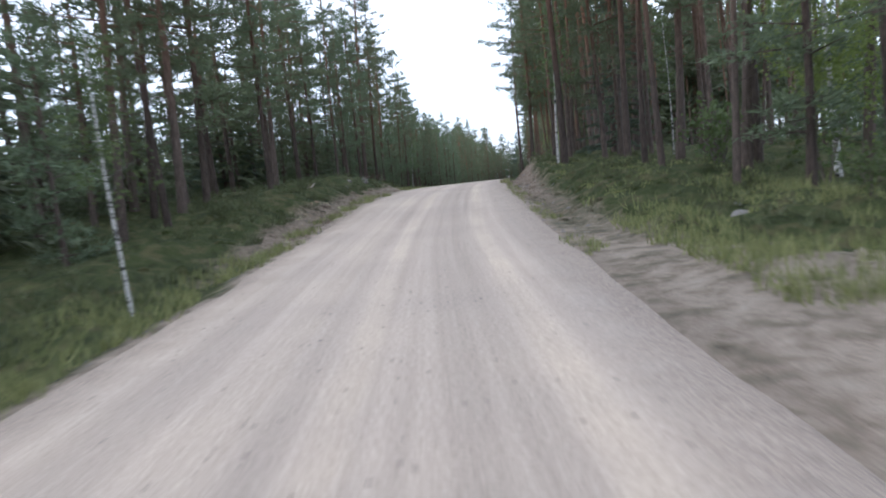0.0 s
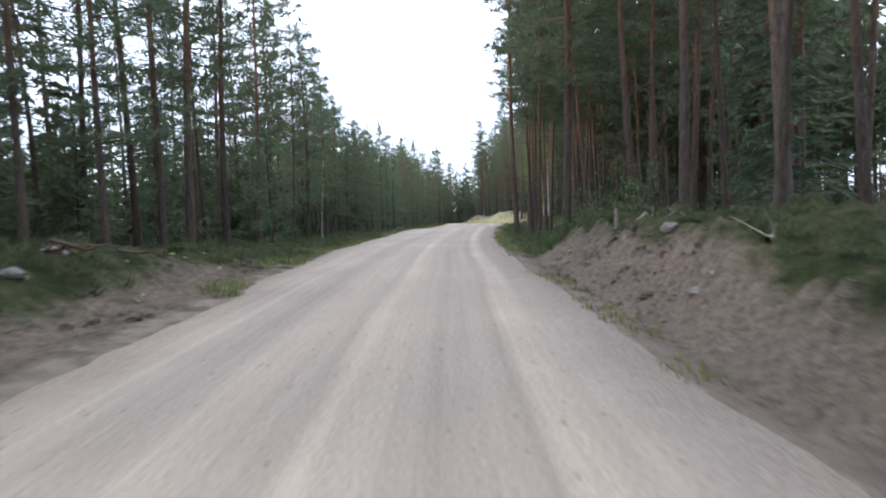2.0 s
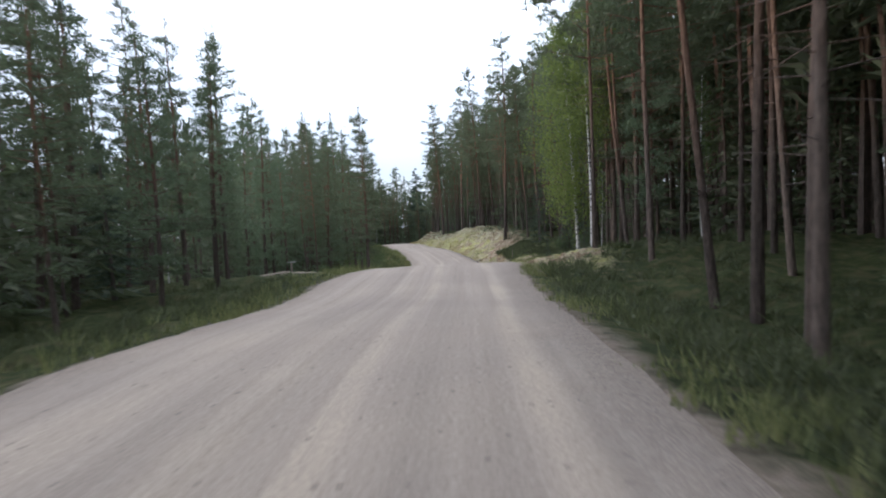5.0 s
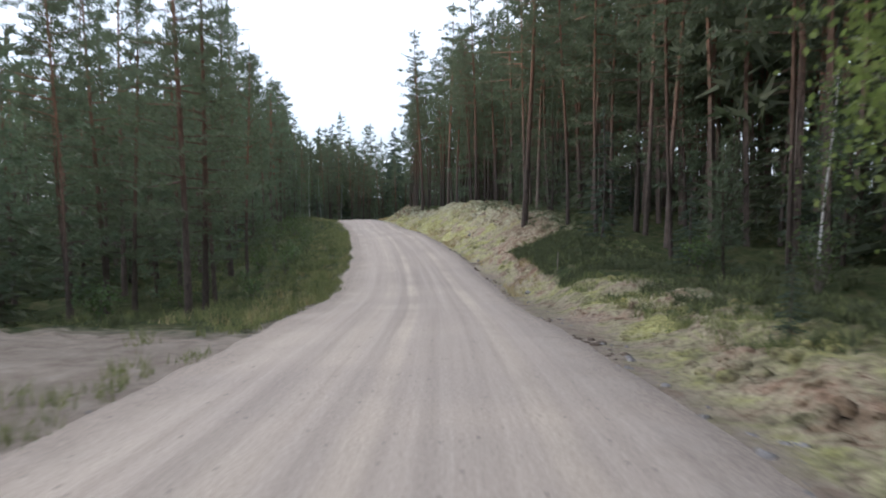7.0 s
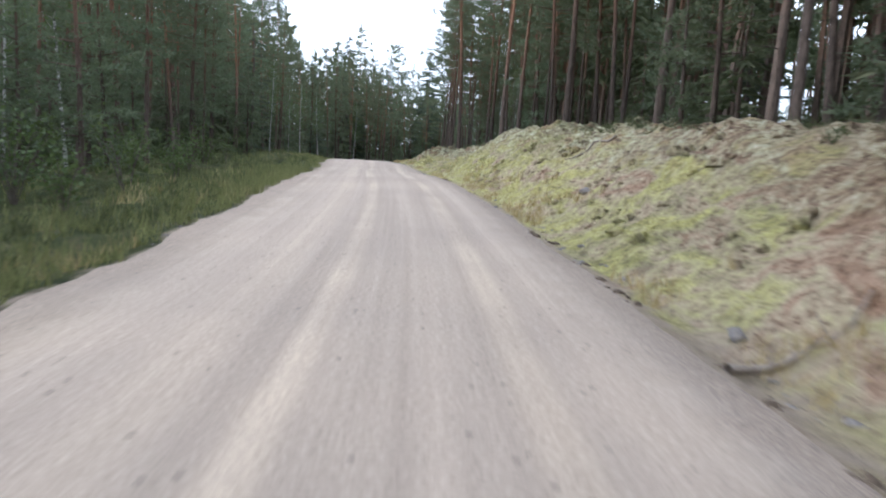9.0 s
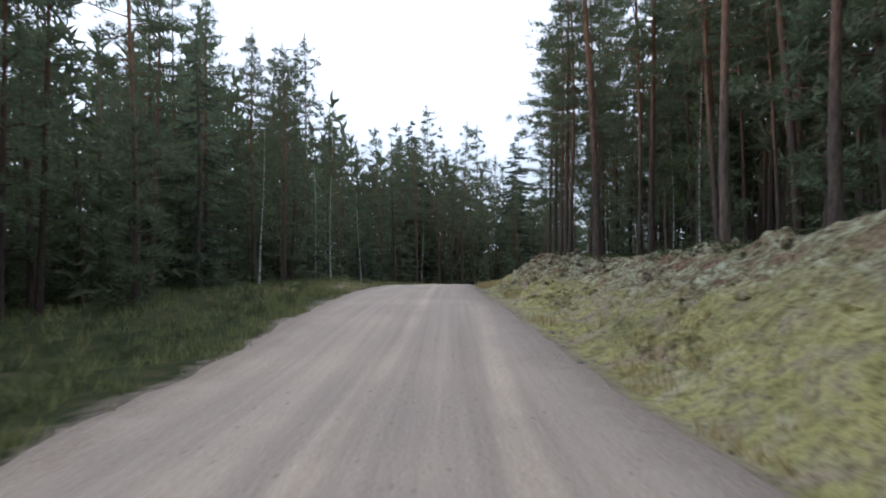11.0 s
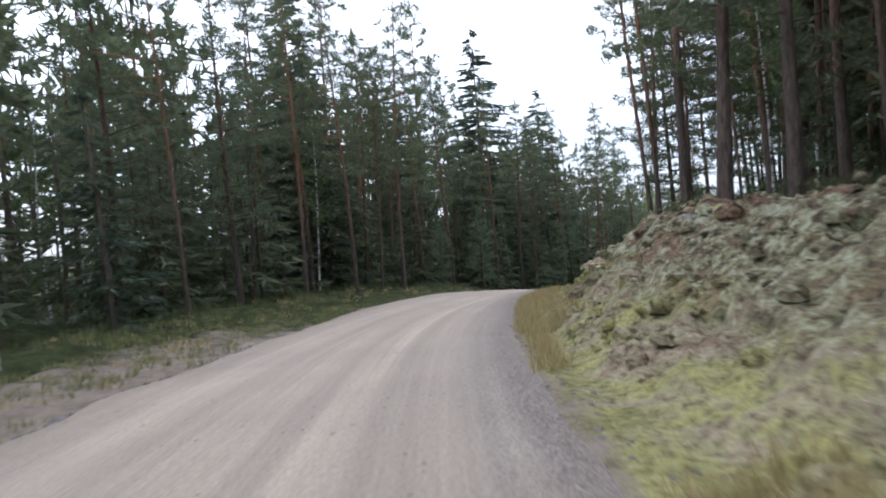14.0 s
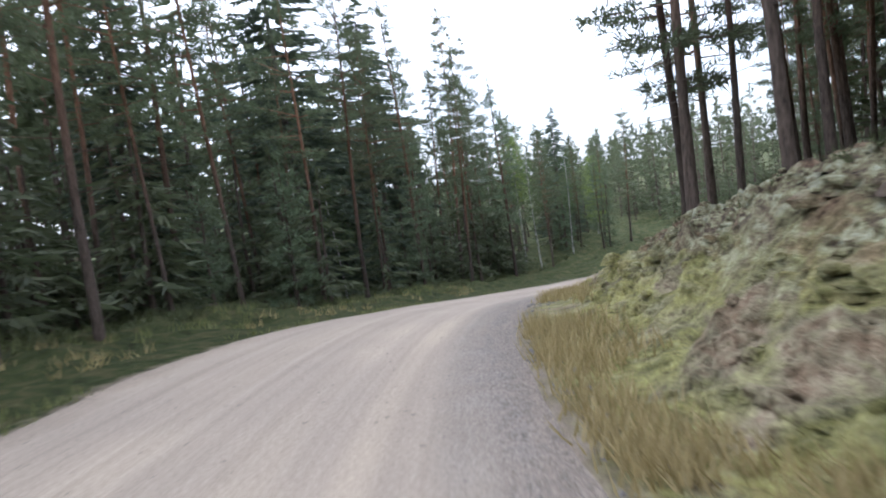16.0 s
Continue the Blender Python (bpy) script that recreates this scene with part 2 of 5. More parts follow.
def pine_bark():
    """Grey-brown plated bark below, flaking orange bark higher up."""
    m, n, l, b = material("pine_bark", 0.9, 0.15)
    p = coords(n, l, "Object", (1, 1, 0.22))
    plates = n.new("ShaderNodeTexVoronoi")
    plates.inputs["Scale"].default_value = 14
    l.new(p, plates.inputs["Vector"])
    grain = noise_node(n, l, 20, p, 5, 0.7)
    low = ramp(n, l, grain, [(0.3, (0.038, 0.030, 0.025)), (0.7, (0.140, 0.108, 0.087))])
    high = ramp(n, l, grain, [(0.3, (0.095, 0.052, 0.031)), (0.7, (0.27, 0.150, 0.090))])
    sep = n.new("ShaderNodeSeparateXYZ")
    l.new(coords(n, l), sep.inputs[0])
    hz = maths(n, l, "ADD", sep.outputs[2], maths(n, l, "MULTIPLY", noise_node(n, l, 0.8, coords(n, l)), 3.0))
    r = n.new("ShaderNodeMapRange")
    r.inputs["From Min"].default_value, r.inputs["From Max"].default_value = 4.0, 9.0
    l.new(hz, r.inputs["Value"])
    c = mix(n, l, r.outputs[0], low, high)
    info = n.new("ShaderNodeObjectInfo")
    hsv = n.new("ShaderNodeHueSaturation")
    l.new(c, hsv.inputs["Color"])
    l.new(maths(n, l, "ADD", maths(n, l, "MULTIPLY", info.outputs["Random"], 0.6), 0.6), hsv.inputs["Value"])
    l.new(hsv.outputs[0], b.inputs["Base Color"])
    bump(n, l, b, plates.outputs["Distance"], 0.8, 0.03)
    return m


def plain_bark(name, dark, light):
    m, n, l, b = material(name, 0.9, 0.15)
    g = noise_node(n, l, 16, coords(n, l, "Object", (1, 1, 0.3)), 5, 0.7)
    l.new(ramp(n, l, g, [(0.3, dark), (0.7, light)]), b.inputs["Base Color"])
    bump(n, l, b, g, 0.7, 0.02)
    return m


def birch_bark():
    m, n, l, b = material("birch_bark", 0.7, 0.25)
    g = noise_node(n, l, 4.5, coords(n, l, "Object", (1.2, 1.2, 2.6)), 4, 0.6)
    bands = noise_node(n, l, 9, coords(n, l, "Object", (0.5, 0.5, 3.0)), 3, 0.6)
    c = ramp(n, l, g, [(0.40, (0.025, 0.023, 0.021)), (0.47, (0.42, 0.405, 0.375)), (0.8, (0.58, 0.56, 0.52))])
    c = mix(n, l, ramp(n, l, bands, [(0.38, (0.85, 0.85, 0.85)), (0.46, (0, 0, 0))]), c, (0.06, 0.055, 0.05))
    l.new(c, b.inputs["Base Color"])
    return m


GRAVEL, FLOOR = gravel_material(), ground_material()
PINE_BARK, BIRCH_BARK = pine_bark(), birch_bark()
SPRUCE_BARK = plain_bark("spruce_bark", (0.05, 0.042, 0.036), (0.16, 0.135, 0.115))
TWIG = plain_bark("twig_bark", (0.06, 0.05, 0.042), (0.18, 0.15, 0.125))
PINE_NEEDLE = leaf_material("pine_needles", (0.058, 0.068, 0.042), (0.150, 0.165, 0.092), (0.15, 0.19, 0.09), 0.3)
YOUNG_NEEDLE = leaf_material("young_pine_needles", (0.058, 0.076, 0.046), (0.142, 0.170, 0.096), (0.16, 0.20, 0.10), 0.3)
SPRUCE_NEEDLE = leaf_material("spruce_needles", (0.046, 0.060, 0.044), (0.112, 0.138, 0.088), (0.10, 0.14, 0.08), 0.3)
BIRCH_LEAF = leaf_material("birch_leaves", (0.085, 0.125, 0.032), (0.215, 0.275, 0.080), (0.26, 0.33, 0.085), 0.4)
SHRUB_LEAF = leaf_material("shrub_leaves", (0.045, 0.070, 0.025), (0.125, 0.165, 0.062), (0.13, 0.18, 0.055), 0.3)
HEATH = leaf_material("heather_and_bilberry", (0.050, 0.060, 0.032), (0.145, 0.165, 0.075), (0.13, 0.16, 0.06))
GRASS = leaf_material("green_grass", (0.100, 0.112, 0.044), (0.255, 0.248, 0.105), (0.22, 0.24, 0.08), 0.3, 0.75)
DRY_GRASS = leaf_material("dry_grass", (0.29, 0.235, 0.105), (0.58, 0.48, 0.25), (0.42, 0.35, 0.14), 0.3, 0.75)


def stone_material():
    m, n, l, b = material("grey_stone", 0.85, 0.25)
    g = noise_node(n, l, 9, coords(n, l), 6, 0.7)
    l.new(ramp(n, l, g, [(0.3, (0.11, 0.098, 0.088)), (0.6, (0.24, 0.22, 0.20)), (0.75, (0.34, 0.315, 0.28))]), b.inputs["Base Color"])
    bump(n, l, b, g, 0.6, 0.02)
    return m


STONE = stone_material()
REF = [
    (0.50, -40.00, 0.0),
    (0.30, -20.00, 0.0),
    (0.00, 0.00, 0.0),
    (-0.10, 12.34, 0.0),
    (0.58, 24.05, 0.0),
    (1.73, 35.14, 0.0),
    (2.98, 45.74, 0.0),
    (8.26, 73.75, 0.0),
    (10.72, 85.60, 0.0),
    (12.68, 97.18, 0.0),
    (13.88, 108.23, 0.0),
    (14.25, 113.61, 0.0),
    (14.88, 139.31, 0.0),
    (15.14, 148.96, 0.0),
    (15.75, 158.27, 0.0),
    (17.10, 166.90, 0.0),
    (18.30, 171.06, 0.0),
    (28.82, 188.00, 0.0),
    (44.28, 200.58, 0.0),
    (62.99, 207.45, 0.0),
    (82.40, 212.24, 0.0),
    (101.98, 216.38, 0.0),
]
# the road: height along it, and how far the gravel reaches to each side
ROAD_HEIGHT = [(-8, -1.72), (0, -1.52), (7, -1.33), (14, -1.01), (21, -0.54), (28, -0.31), (35, -0.21), (42, -0.19), (49, -0.21), (56, -0.19), (63, -0.1), (70, -0.3), (77, -0.21), (84, -0.75), (91, -1.25), (98, -1.78), (105, -1.88), (112, -1.77), (119, -1.59), (126, -1.48), (133, -1.53), (140, -1.36), (147, -1.38), (154, -1.47), (161, -1.68), (168, -2.11), (175, -2.51), (182, -3.03), (189, -4.11), (196, -5.29), (203, -6.39), (210, -7.33)]
ROAD_LEFT = [(0, 2.94), (12, 2.87), (24, 2.87), (36, 3.43), (48, 3.88), (60, 3.82), (72, 3.58), (84, 3.11), (96, 3.06), (108, 2.98), (120, 3.09), (132, 2.95), (144, 3.33), (156, 3.71), (168, 3.74), (180, 4.30), (192, 3.99), (204, 3.90)]
ROAD_RIGHT = [(0, 1.48), (12, 1.99), (24, 1.79), (36, 1.42), (48, 1.42), (60, 1.47), (72, 1.56), (84, 1.94), (96, 1.81), (108, 2.01), (120, 1.90), (132, 1.81), (144, 1.19), (156, 0.97), (168, 1.01), (180, 0.48), (192, 0.47), (204, 0.65)]


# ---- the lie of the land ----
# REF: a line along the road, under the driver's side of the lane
def spline(points, step):
    p = np.array(points, float)
    p = np.vstack([2 * p[0] - p[1], p, 2 * p[-1] - p[-2]])
    out = []
    for i in range(1, len(p) - 2):
        a, b, c, d = p[i - 1:i + 3]
        k = max(2, int(np.linalg.norm(c - b) / 0.25))
        u = np.linspace(0, 1, k, endpoint=False)[:, None]
        # centripetal-like tangents scaled by chord lengths
        lb, lc, ld = (np.linalg.norm(b - a), np.linalg.norm(c - b), np.linalg.norm(d - c))
        m1 = ((c - b) / lc * lb + (b - a) / lb * lc) / (lb + lc) * lc
        m2 = ((d - c) / ld * lc + (c - b) / lc * ld) / (lc + ld) * lc
        out.append((2 * u**3 - 3 * u**2 + 1) * b + (u**3 - 2 * u**2 + u) * m1 + (-2 * u**3 + 3 * u**2) * c + (u**3 - u**2) * m2)
    q = np.vstack(out + [p[-2:-1]])
    run = np.concatenate([[0], np.cumsum(np.hypot(*np.diff(q[:, :2], axis=0).T))])
    even = np.arange(0, run[-1], step)
    return np.stack([np.interp(even, run, q[:, i]) for i in range(3)], 1)


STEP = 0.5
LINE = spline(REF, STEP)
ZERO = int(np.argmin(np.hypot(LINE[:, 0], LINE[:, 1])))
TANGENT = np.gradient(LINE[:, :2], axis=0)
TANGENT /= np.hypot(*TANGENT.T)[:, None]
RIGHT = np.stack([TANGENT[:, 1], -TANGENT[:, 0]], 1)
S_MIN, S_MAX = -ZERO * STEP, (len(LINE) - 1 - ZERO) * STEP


def eased(x, table):
    """A smooth curve through a table of (place, value)."""
    k, v = np.array(table, float).T
    m = np.gradient(v, k)
    i = np.clip(np.searchsorted(k, x) - 1, 0, len(k) - 2)
    h = k[i + 1] - k[i]
    u = np.clip((x - k[i]) / h, 0, 1)
    return (2 * u**3 - 3 * u**2 + 1) * v[i] + (u**3 - 2 * u**2 + u) * h * m[i] + (-2 * u**3 + 3 * u**2) * v[i + 1] + (u**3 - u**2) * h * m[i + 1]


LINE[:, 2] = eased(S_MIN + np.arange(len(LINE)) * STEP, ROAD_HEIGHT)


def on_line(s, l):
    """World x, y of places s metres along and l metres to the right of the line, and the road's height there."""
    k = np.clip((np.asarray(s, float) - S_MIN) / STEP, 0, len(LINE) - 1.001)
    i = k.astype(int)
    f = (k - i)[..., None]
    p = LINE[i] * (1 - f) + LINE[i + 1] * f
    r = RIGHT[i] * (1 - f) + RIGHT[i + 1] * f
    return p[..., 0] + r[..., 0] * l, p[..., 1] + r[..., 1] * l, p[..., 2]


def to_line(x, y):
    """The nearest place on the line: s and l."""
    x, y = np.atleast_1d(np.asarray(x, float)), np.atleast_1d(np.asarray(y, float))
    best, at = np.full(x.shape, 1e18), np.zeros(x.shape, int)
    for i in range(0, len(LINE), 2):
        d = (x - LINE[i, 0]) ** 2 + (y - LINE[i, 1]) ** 2
        m = d < best
        best[m], at[m] = d[m], i
    dx, dy = x - LINE[at, 0], y - LINE[at, 1]
    s = S_MIN + at * STEP + dx * TANGENT[at, 0] + dy * TANGENT[at, 1]
    side = dx * RIGHT[at, 0] + dy * RIGHT[at, 1]
    return s, np.sign(side) * np.sqrt(best)


def lattice(x, y, seed=0):
    """Smooth value noise from -1 to 1."""
    xi, yi = np.floor(x).astype(np.int64), np.floor(y).astype(np.int64)
    u, v = x - xi, y - yi
    u, v = u * u * (3 - 2 * u), v * v * (3 - 2 * v)

    def h(a, b):
        n = (a * 374761393 + b * 668265263 + seed * 1442695041) & 0xFFFFFFFF
        n = ((n ^ (n >> 13)) * 1274126177) & 0xFFFFFFFF
        return ((n ^ (n >> 16)) & 0xFFFF) / 32767.5 - 1.0

    return (h(xi, yi) * (1 - u) + h(xi + 1, yi) * u) * (1 - v) + (h(xi, yi + 1) * (1 - u) + h(xi + 1, yi + 1) * u) * v


# along the road: s, foot of the bank (l, height), its brow (l, height), the forest floor's height behind
RIGHT_SIDE = [
    (-40, 2.3, -.10, 5.0, .0, .3), (0, 2.6, -.05, 6.0, .0, .4), (8, 2.6, -.05, 5.5, .1, .4), (15, 2.5, -.15, 4.6, .30, .4),
    (21, 2.3, -.20, 4.0, .42, .5), (26, 2.1, -.20, 3.8, .42, .45), (30, 2.1, -.20, 3.8, .58, .55), (35, 2.1, -.20, 3.7, .75, .55), (40.5, 2.1, -.15, 3.8, .45, .2), (45, 2.2, -.20, 4.4, -.8, -.9),
    (64, 2.3, -.20, 4.4, -.85, -.9), (77, 2.4, -.15, 4.0, .1, .2), (92, 2.4, -.10, 4.2, .22, .5), (99, 2.3, -.15, 4.5, .75, .9), (107, 2.2, -.15, 5.1, 1.3, 1.3),
    (112, 2.2, -.15, 5.4, 1.58, 1.6), (118, 2.2, -.15, 5.5, 1.75, 1.75)]
RIGHT_SIDE += [(126, 2.2, -.15, 5.4, 1.95, 1.95), (132, 2.1, -.15, 5.3, 1.75, 1.7), (141, 1.8, -.10, 4.9, 1.0, .9), (150, 1.6, -.10, 4.6, .68, .6), (155, 1.6, -.10, 4.5, .95, .8), (162, 1.6, -.15, 4.5, 1.45, 1.2), (166, 1.6, -.15, 4.5, 1.6, 1.35),
    (176, 1.5, -.15, 4.6, 1.5, 1.4), (182, 1.3, -.10, 4.3, 1.25, 1.2), (188, 1.0, -.05, 4.0, 1.45, 1.4), (204, 1.1, -.10, 4.6, 1.9, 1.8), (225, 2.2, -.10, 5.0, .4, .4), (400, 2.2, -.10, 5.0, .4, .4)]
LEFT_SIDE = [
    (-40, 4.0, -.20, 6.0, -.4, -.6), (0, 4.0, -.20, 6.0, -.5, -.8), (10, 4.2, -.20, 5.6, .1, -.2), (20, 4.2, -.10, 5.8, .5, .2),
    (31, 4.2, .0, 5.9, .95, .4), (39, 4.2, .0, 6.0, .3, .0), (48, 4.4, -.10, 6.5, .0, -.2), (60, 4.2, -.20, 7.0, -.3, -.4),
    (76, 4.4, -.10, 7.0, -.3, -.5), (85, 6.5, .0, 10.0, .0, -.4), (91, 6.0, .0, 9.5, -.1, -.6), (97, 4.2, -.20, 7.0, -.5, -.8), (103, 4.0, -.20, 7.0, -.4, -.6), (114, 4.0, -.15, 7.0, -.3, -.4)]
LEFT_SIDE += [(138, 4.2, -.10, 7.0, .0, -.1), (150, 5.5, .05, 8.5, .1, .2), (164, 4.6, .0, 7.0, .25, .3), (400, 4.4, .0, 7.0, .3, .3)]
RIGHT_TABLE, LEFT_TABLE = np.array(RIGHT_SIDE), np.array(LEFT_SIDE)


def road_edges(s):
    """How far the gravel reaches to the left and to the right of the line."""
    left, right = eased(s, ROAD_LEFT), eased(s, ROAD_RIGHT)
    wob = 0.14 * lattice(s * 0.45, s * 0 + 3.3) + 0.08 * lattice(s * 1.9, s * 0 + 7.7)
    return left + wob, right - 0.4 * wob


def land(s, l, x, y):
    """Height of the ground, and how strongly it is lumpy."""
    _, _, zr = on_line(s, np.zeros_like(l))
    el, er = road_edges(s)
    out = np.zeros_like(l)
    for table, sign, edge in ((RIGHT_TABLE, 1, er), (LEFT_TABLE, -1, el)):
        d = l * sign
        foot, zf, brow, zb, back = (np.interp(s, table[:, 0], table[:, k]) for k in range(1, 6))
        if sign < 0:
            foot, brow = foot + edge - 3.5, brow + edge - 3.5
        foot = np.maximum(foot, edge + 0.25)
        brow = np.maximum(brow, foot + 0.8) + 0.5 * lattice(s * 0.22, s * 0 + 11.0 * sign) + 0.25 * lattice(s * 0.7, s * 0 + 5.0 * sign)
        zb = zb * (1 + 0.10 * lattice(s * 0.3, s * 0 + 31.0 * sign))
        a = np.clip((d - edge) / (foot - edge), 0, 1)
        b = np.clip((d - foot) / (brow - foot), 0, 1)
        c = np.clip((d - brow) / 9.0, 0, 1)
        start = -0.03 - 0.009 * (el + er)
        z = start + (zf - start) * a * a * (3 - 2 * a)
        z = z + (zb - zf) * (0.45 * b + 0.55 * b * b * (3 - 2 * b))
        z = z + (back - zb) * c * c * (3 - 2 * c)
        lump = np.clip((d - foot + 0.3) / 1.2, 0, 1)
        clump = (1 - np.abs(lattice(x * 1.9, y * 1.9, 2))) ** 2 * 0.13 + (1 - np.abs(lattice(x * 4.3, y * 4.3, 3))) ** 2 * 0.07
        if sign > 0:
            clump = clump * np.interp(s, [10, 16, 36, 42, 90, 100, 134, 142, 195, 210], [1.0, 1.7, 1.7, 1.0, 1.0, 1.2, 1.2, 1.9, 1.9, 1.0])
        if sign > 0:
            rugged = np.interp(s, [92, 104, 134, 142, 195, 210], [0.0, 0.45, 0.5, 1.0, 1.0, 0.0])
            ledge = np.maximum(0, 1 - 2.2 * np.abs(lattice(x * 1.05 + 7, y * 1.05, 6))) * 0.11 + np.maximum(0, lattice(x * 2.7, y * 2.7, 8)) ** 2 * 0.26
            z = z + lump * rugged * (ledge - 0.06)
        z = z + lump * (0.16 * lattice(x * 0.9, y * 0.9, 1) + clump - 0.07)
        z = z + lump * 0.35 * lattice(x * 0.12, y * 0.12, 4) * np.clip((d - brow) / 6, 0, 1)
        # under the gravel the soil lies lower
        z = np.where(d < edge, start - np.minimum(0.3 * (edge - d), 0.15), z)
        out = np.where(d >= 0, z, out)
    return zr + out


def height(x, y):
    x, y = np.atleast_1d(np.asarray(x, float)), np.atleast_1d(np.asarray(y, float))
    s, l = to_line(x, y)
    return land(s, l, x, y)


def mesh_object(name, verts, faces, mat, smooth=True, parent=None):
    me = bpy.data.meshes.new(name)
    me.from_pydata([tuple(v) for v in verts], [], [tuple(f) for f in faces])
    me.materials.append(mat)
    if smooth:
        me.polygons.foreach_set("use_smooth", [True] * len(me.polygons))
    me.update()
    ob = new(name, me)
    ob.parent = parent
    return ob


def sheet_faces(rows, cols, offset=0):
    i = np.arange(rows - 1)[:, None] * cols + np.arange(cols - 1)[None, :]
    return (np.stack([i, i + 1, i + cols + 1, i + cols], -1) + offset).reshape(-1, 4)


def cover_masks(s, l):
    """Sand, moss and lichen, from 0 to 1."""
    el, er = road_edges(s)
    dr, dl = l - er, -l - el
    right = l > 0
    bank = np.where(right, np.interp(s, [0, 8, 14, 20, 36, 42, 46], [0.75, .65, .5, .72, .85, .5, .05]), np.interp(s, [8, 14, 36, 42], [.2, .7, .65, .15]))
    reach = np.where(right, np.interp(s, [0, 6, 10, 20, 28, 36], [3.6, 3.0, 1.8, 1.5, 1.9, 2.0]), 1.9)
    d = np.where(right, dr, dl)
    sand = bank * np.clip((reach - d) / 0.8, 0, 1)
    # the bare shoulder all along, and two laybys
    sand = np.maximum(sand, np.clip(1.0 - d / (0.45 + 1.2 * np.where(right, np.interp(s, [84, 90, 106, 112], [0, 1, 1, 0]), 0) + 0.32 * lattice(s * 0.6, s * 0 + np.where(right, 3.0, 8.0), 12)), 0, 1) * 0.7)
    layby = 1.3 * np.exp(-((s - 85.5) / 5.4) ** 4) * np.clip((6.0 - dl) / 1.5, 0, 1) + 0.85 * np.exp(-((s - 160) / 10.0) ** 4) * np.clip((2.6 - dl) / 1.2, 0, 1)
    sand = np.maximum(sand, np.where(right, 0, layby))
    foot = np.interp(s, RIGHT_TABLE[:, 0], RIGHT_TABLE[:, 1])
    brow = np.interp(s, RIGHT_TABLE[:, 0], RIGHT_TABLE[:, 3])
    up = np.clip((l - foot) / np.maximum(brow - foot, 0.5), 0, 2)
    moss = np.interp(s, [70, 78, 90, 100, 120, 138, 148, 156, 170, 200, 220], [0, .8, .75, .8, .8, .62, .50, .62, .5, .45, .1]) * np.clip((1.9 - up), 0, 1) + np.interp(s, [134, 142, 195, 205], [0, .25, .25, 0]) * np.clip(0.7 - up, 0, 0.5)
    lich = np.interp(s, [74, 82, 96, 104, 120, 138, 150, 190, 215], [0, .35, .40, .5, .66, .68, .68, .74, .1]) * np.clip((up - np.interp(s, [130, 145], [0.2, 0.08])) / 0.5, 0, 1) * np.clip((2.0 - up) / 0.6, 0, 1)
    shrubby = np.clip((0.75 - up) / 0.4, 0, 1) + np.clip(np.abs(s - 101.5) - 4.5, 0, 1)
    moss, lich = moss * np.minimum(shrubby, 1), lich * np.minimum(shrubby, 1)
    dark = np.interp(s, [134, 142], [0.28, 0.10]) * np.clip(lattice(s * 0.25, l * 0.35, 9), 0, 1)
    moss, lich = np.where(right, moss - dark, 0.12), np.where(right, lich - dark, 0.0)
    # brown soil on the first cut banks, pale grit elsewhere; the last bank's moss is the yellowest
    pale = np.where((s > 2) & (s < 44) & (d > 0.35), np.where(right, np.interp(s, [9, 15], [0.9, 0.08]), 0.08), np.where(right & (s > 138), 0.92 - 0.22 * np.clip(up, 0, 1), np.where(right, np.interp(s, [100, 108, 118], [0.55, 0.70, 0.95]) - 0.95 * np.clip(up - 0.15, 0, 0.7) * np.interp(s, [98, 104, 114, 121], [0, 1, 1, 0]), 0.85)))
    return np.clip(np.stack([sand, moss, lich, pale], -1), 0, 1)


def build_ground():
    cols = np.concatenate([np.arange(-15, -7.5, 0.5), np.arange(-7.5, -2.6, 0.17), np.arange(-2.6, 0.2, 0.56), np.arange(0.2, 6.6, 0.14), np.arange(6.6, 15.1, 0.45)])
    ss = np.concatenate([np.arange(-12, 190, 0.27), np.arange(190, S_MAX - 2, 0.8)])
    S, L = np.meshgrid(ss, cols, indexing="ij")
    x, y, _ = on_line(S, L)
    z = land(S, L, x, y)
    z[:, 0] -= 1.2
    z[:, -1] -= 1.2
    verts = [np.stack([x, y, z], -1).reshape(-1, 3)]
    masks = [cover_masks(S, L).reshape(-1, 4)]
    faces = [sheet_faces(*S.shape)]
    # the land around, out to the horizon
    gx = np.concatenate([[-3000, -1200, -500, -250], np.arange(-120, 190, 3.0), [260, 500, 1200, 3000]])
    gy = np.concatenate([[-3000, -1200, -400, -150], np.arange(-60, 320, 3.0), [400, 700, 1500, 4000]])
    X, Y = np.meshgrid(gx, gy, indexing="ij")
    s, l = to_line(X.ravel(), Y.ravel())
    z2 = land(s, l, X.ravel(), Y.ravel())
    z2 = np.where(np.abs(l) < 14.0, z2 - 1.6, z2)
    z2 = np.where(np.abs(l) < 8.0, z2 - 2.0, z2)
    base = len(verts[0])
    verts.append(np.stack([X.ravel(), Y.ravel(), z2], -1))
    masks.append(np.tile([0.0, 0.12, 0.0, 1.0], (len(z2), 1)))
    faces.append(sheet_faces(len(gx), len(gy), base)[:, ::-1])
    ob = mesh_object("ground", np.vstack(verts), np.vstack(faces), FLOOR)
    att = ob.data.color_attributes.new("cover", "FLOAT_COLOR", "POINT")
    att.data.foreach_set("color", np.vstack(masks).ravel())
    return tagged(ob, "forest floor with moss, lichen, heather and sandy banks", "ground", kind="structure")


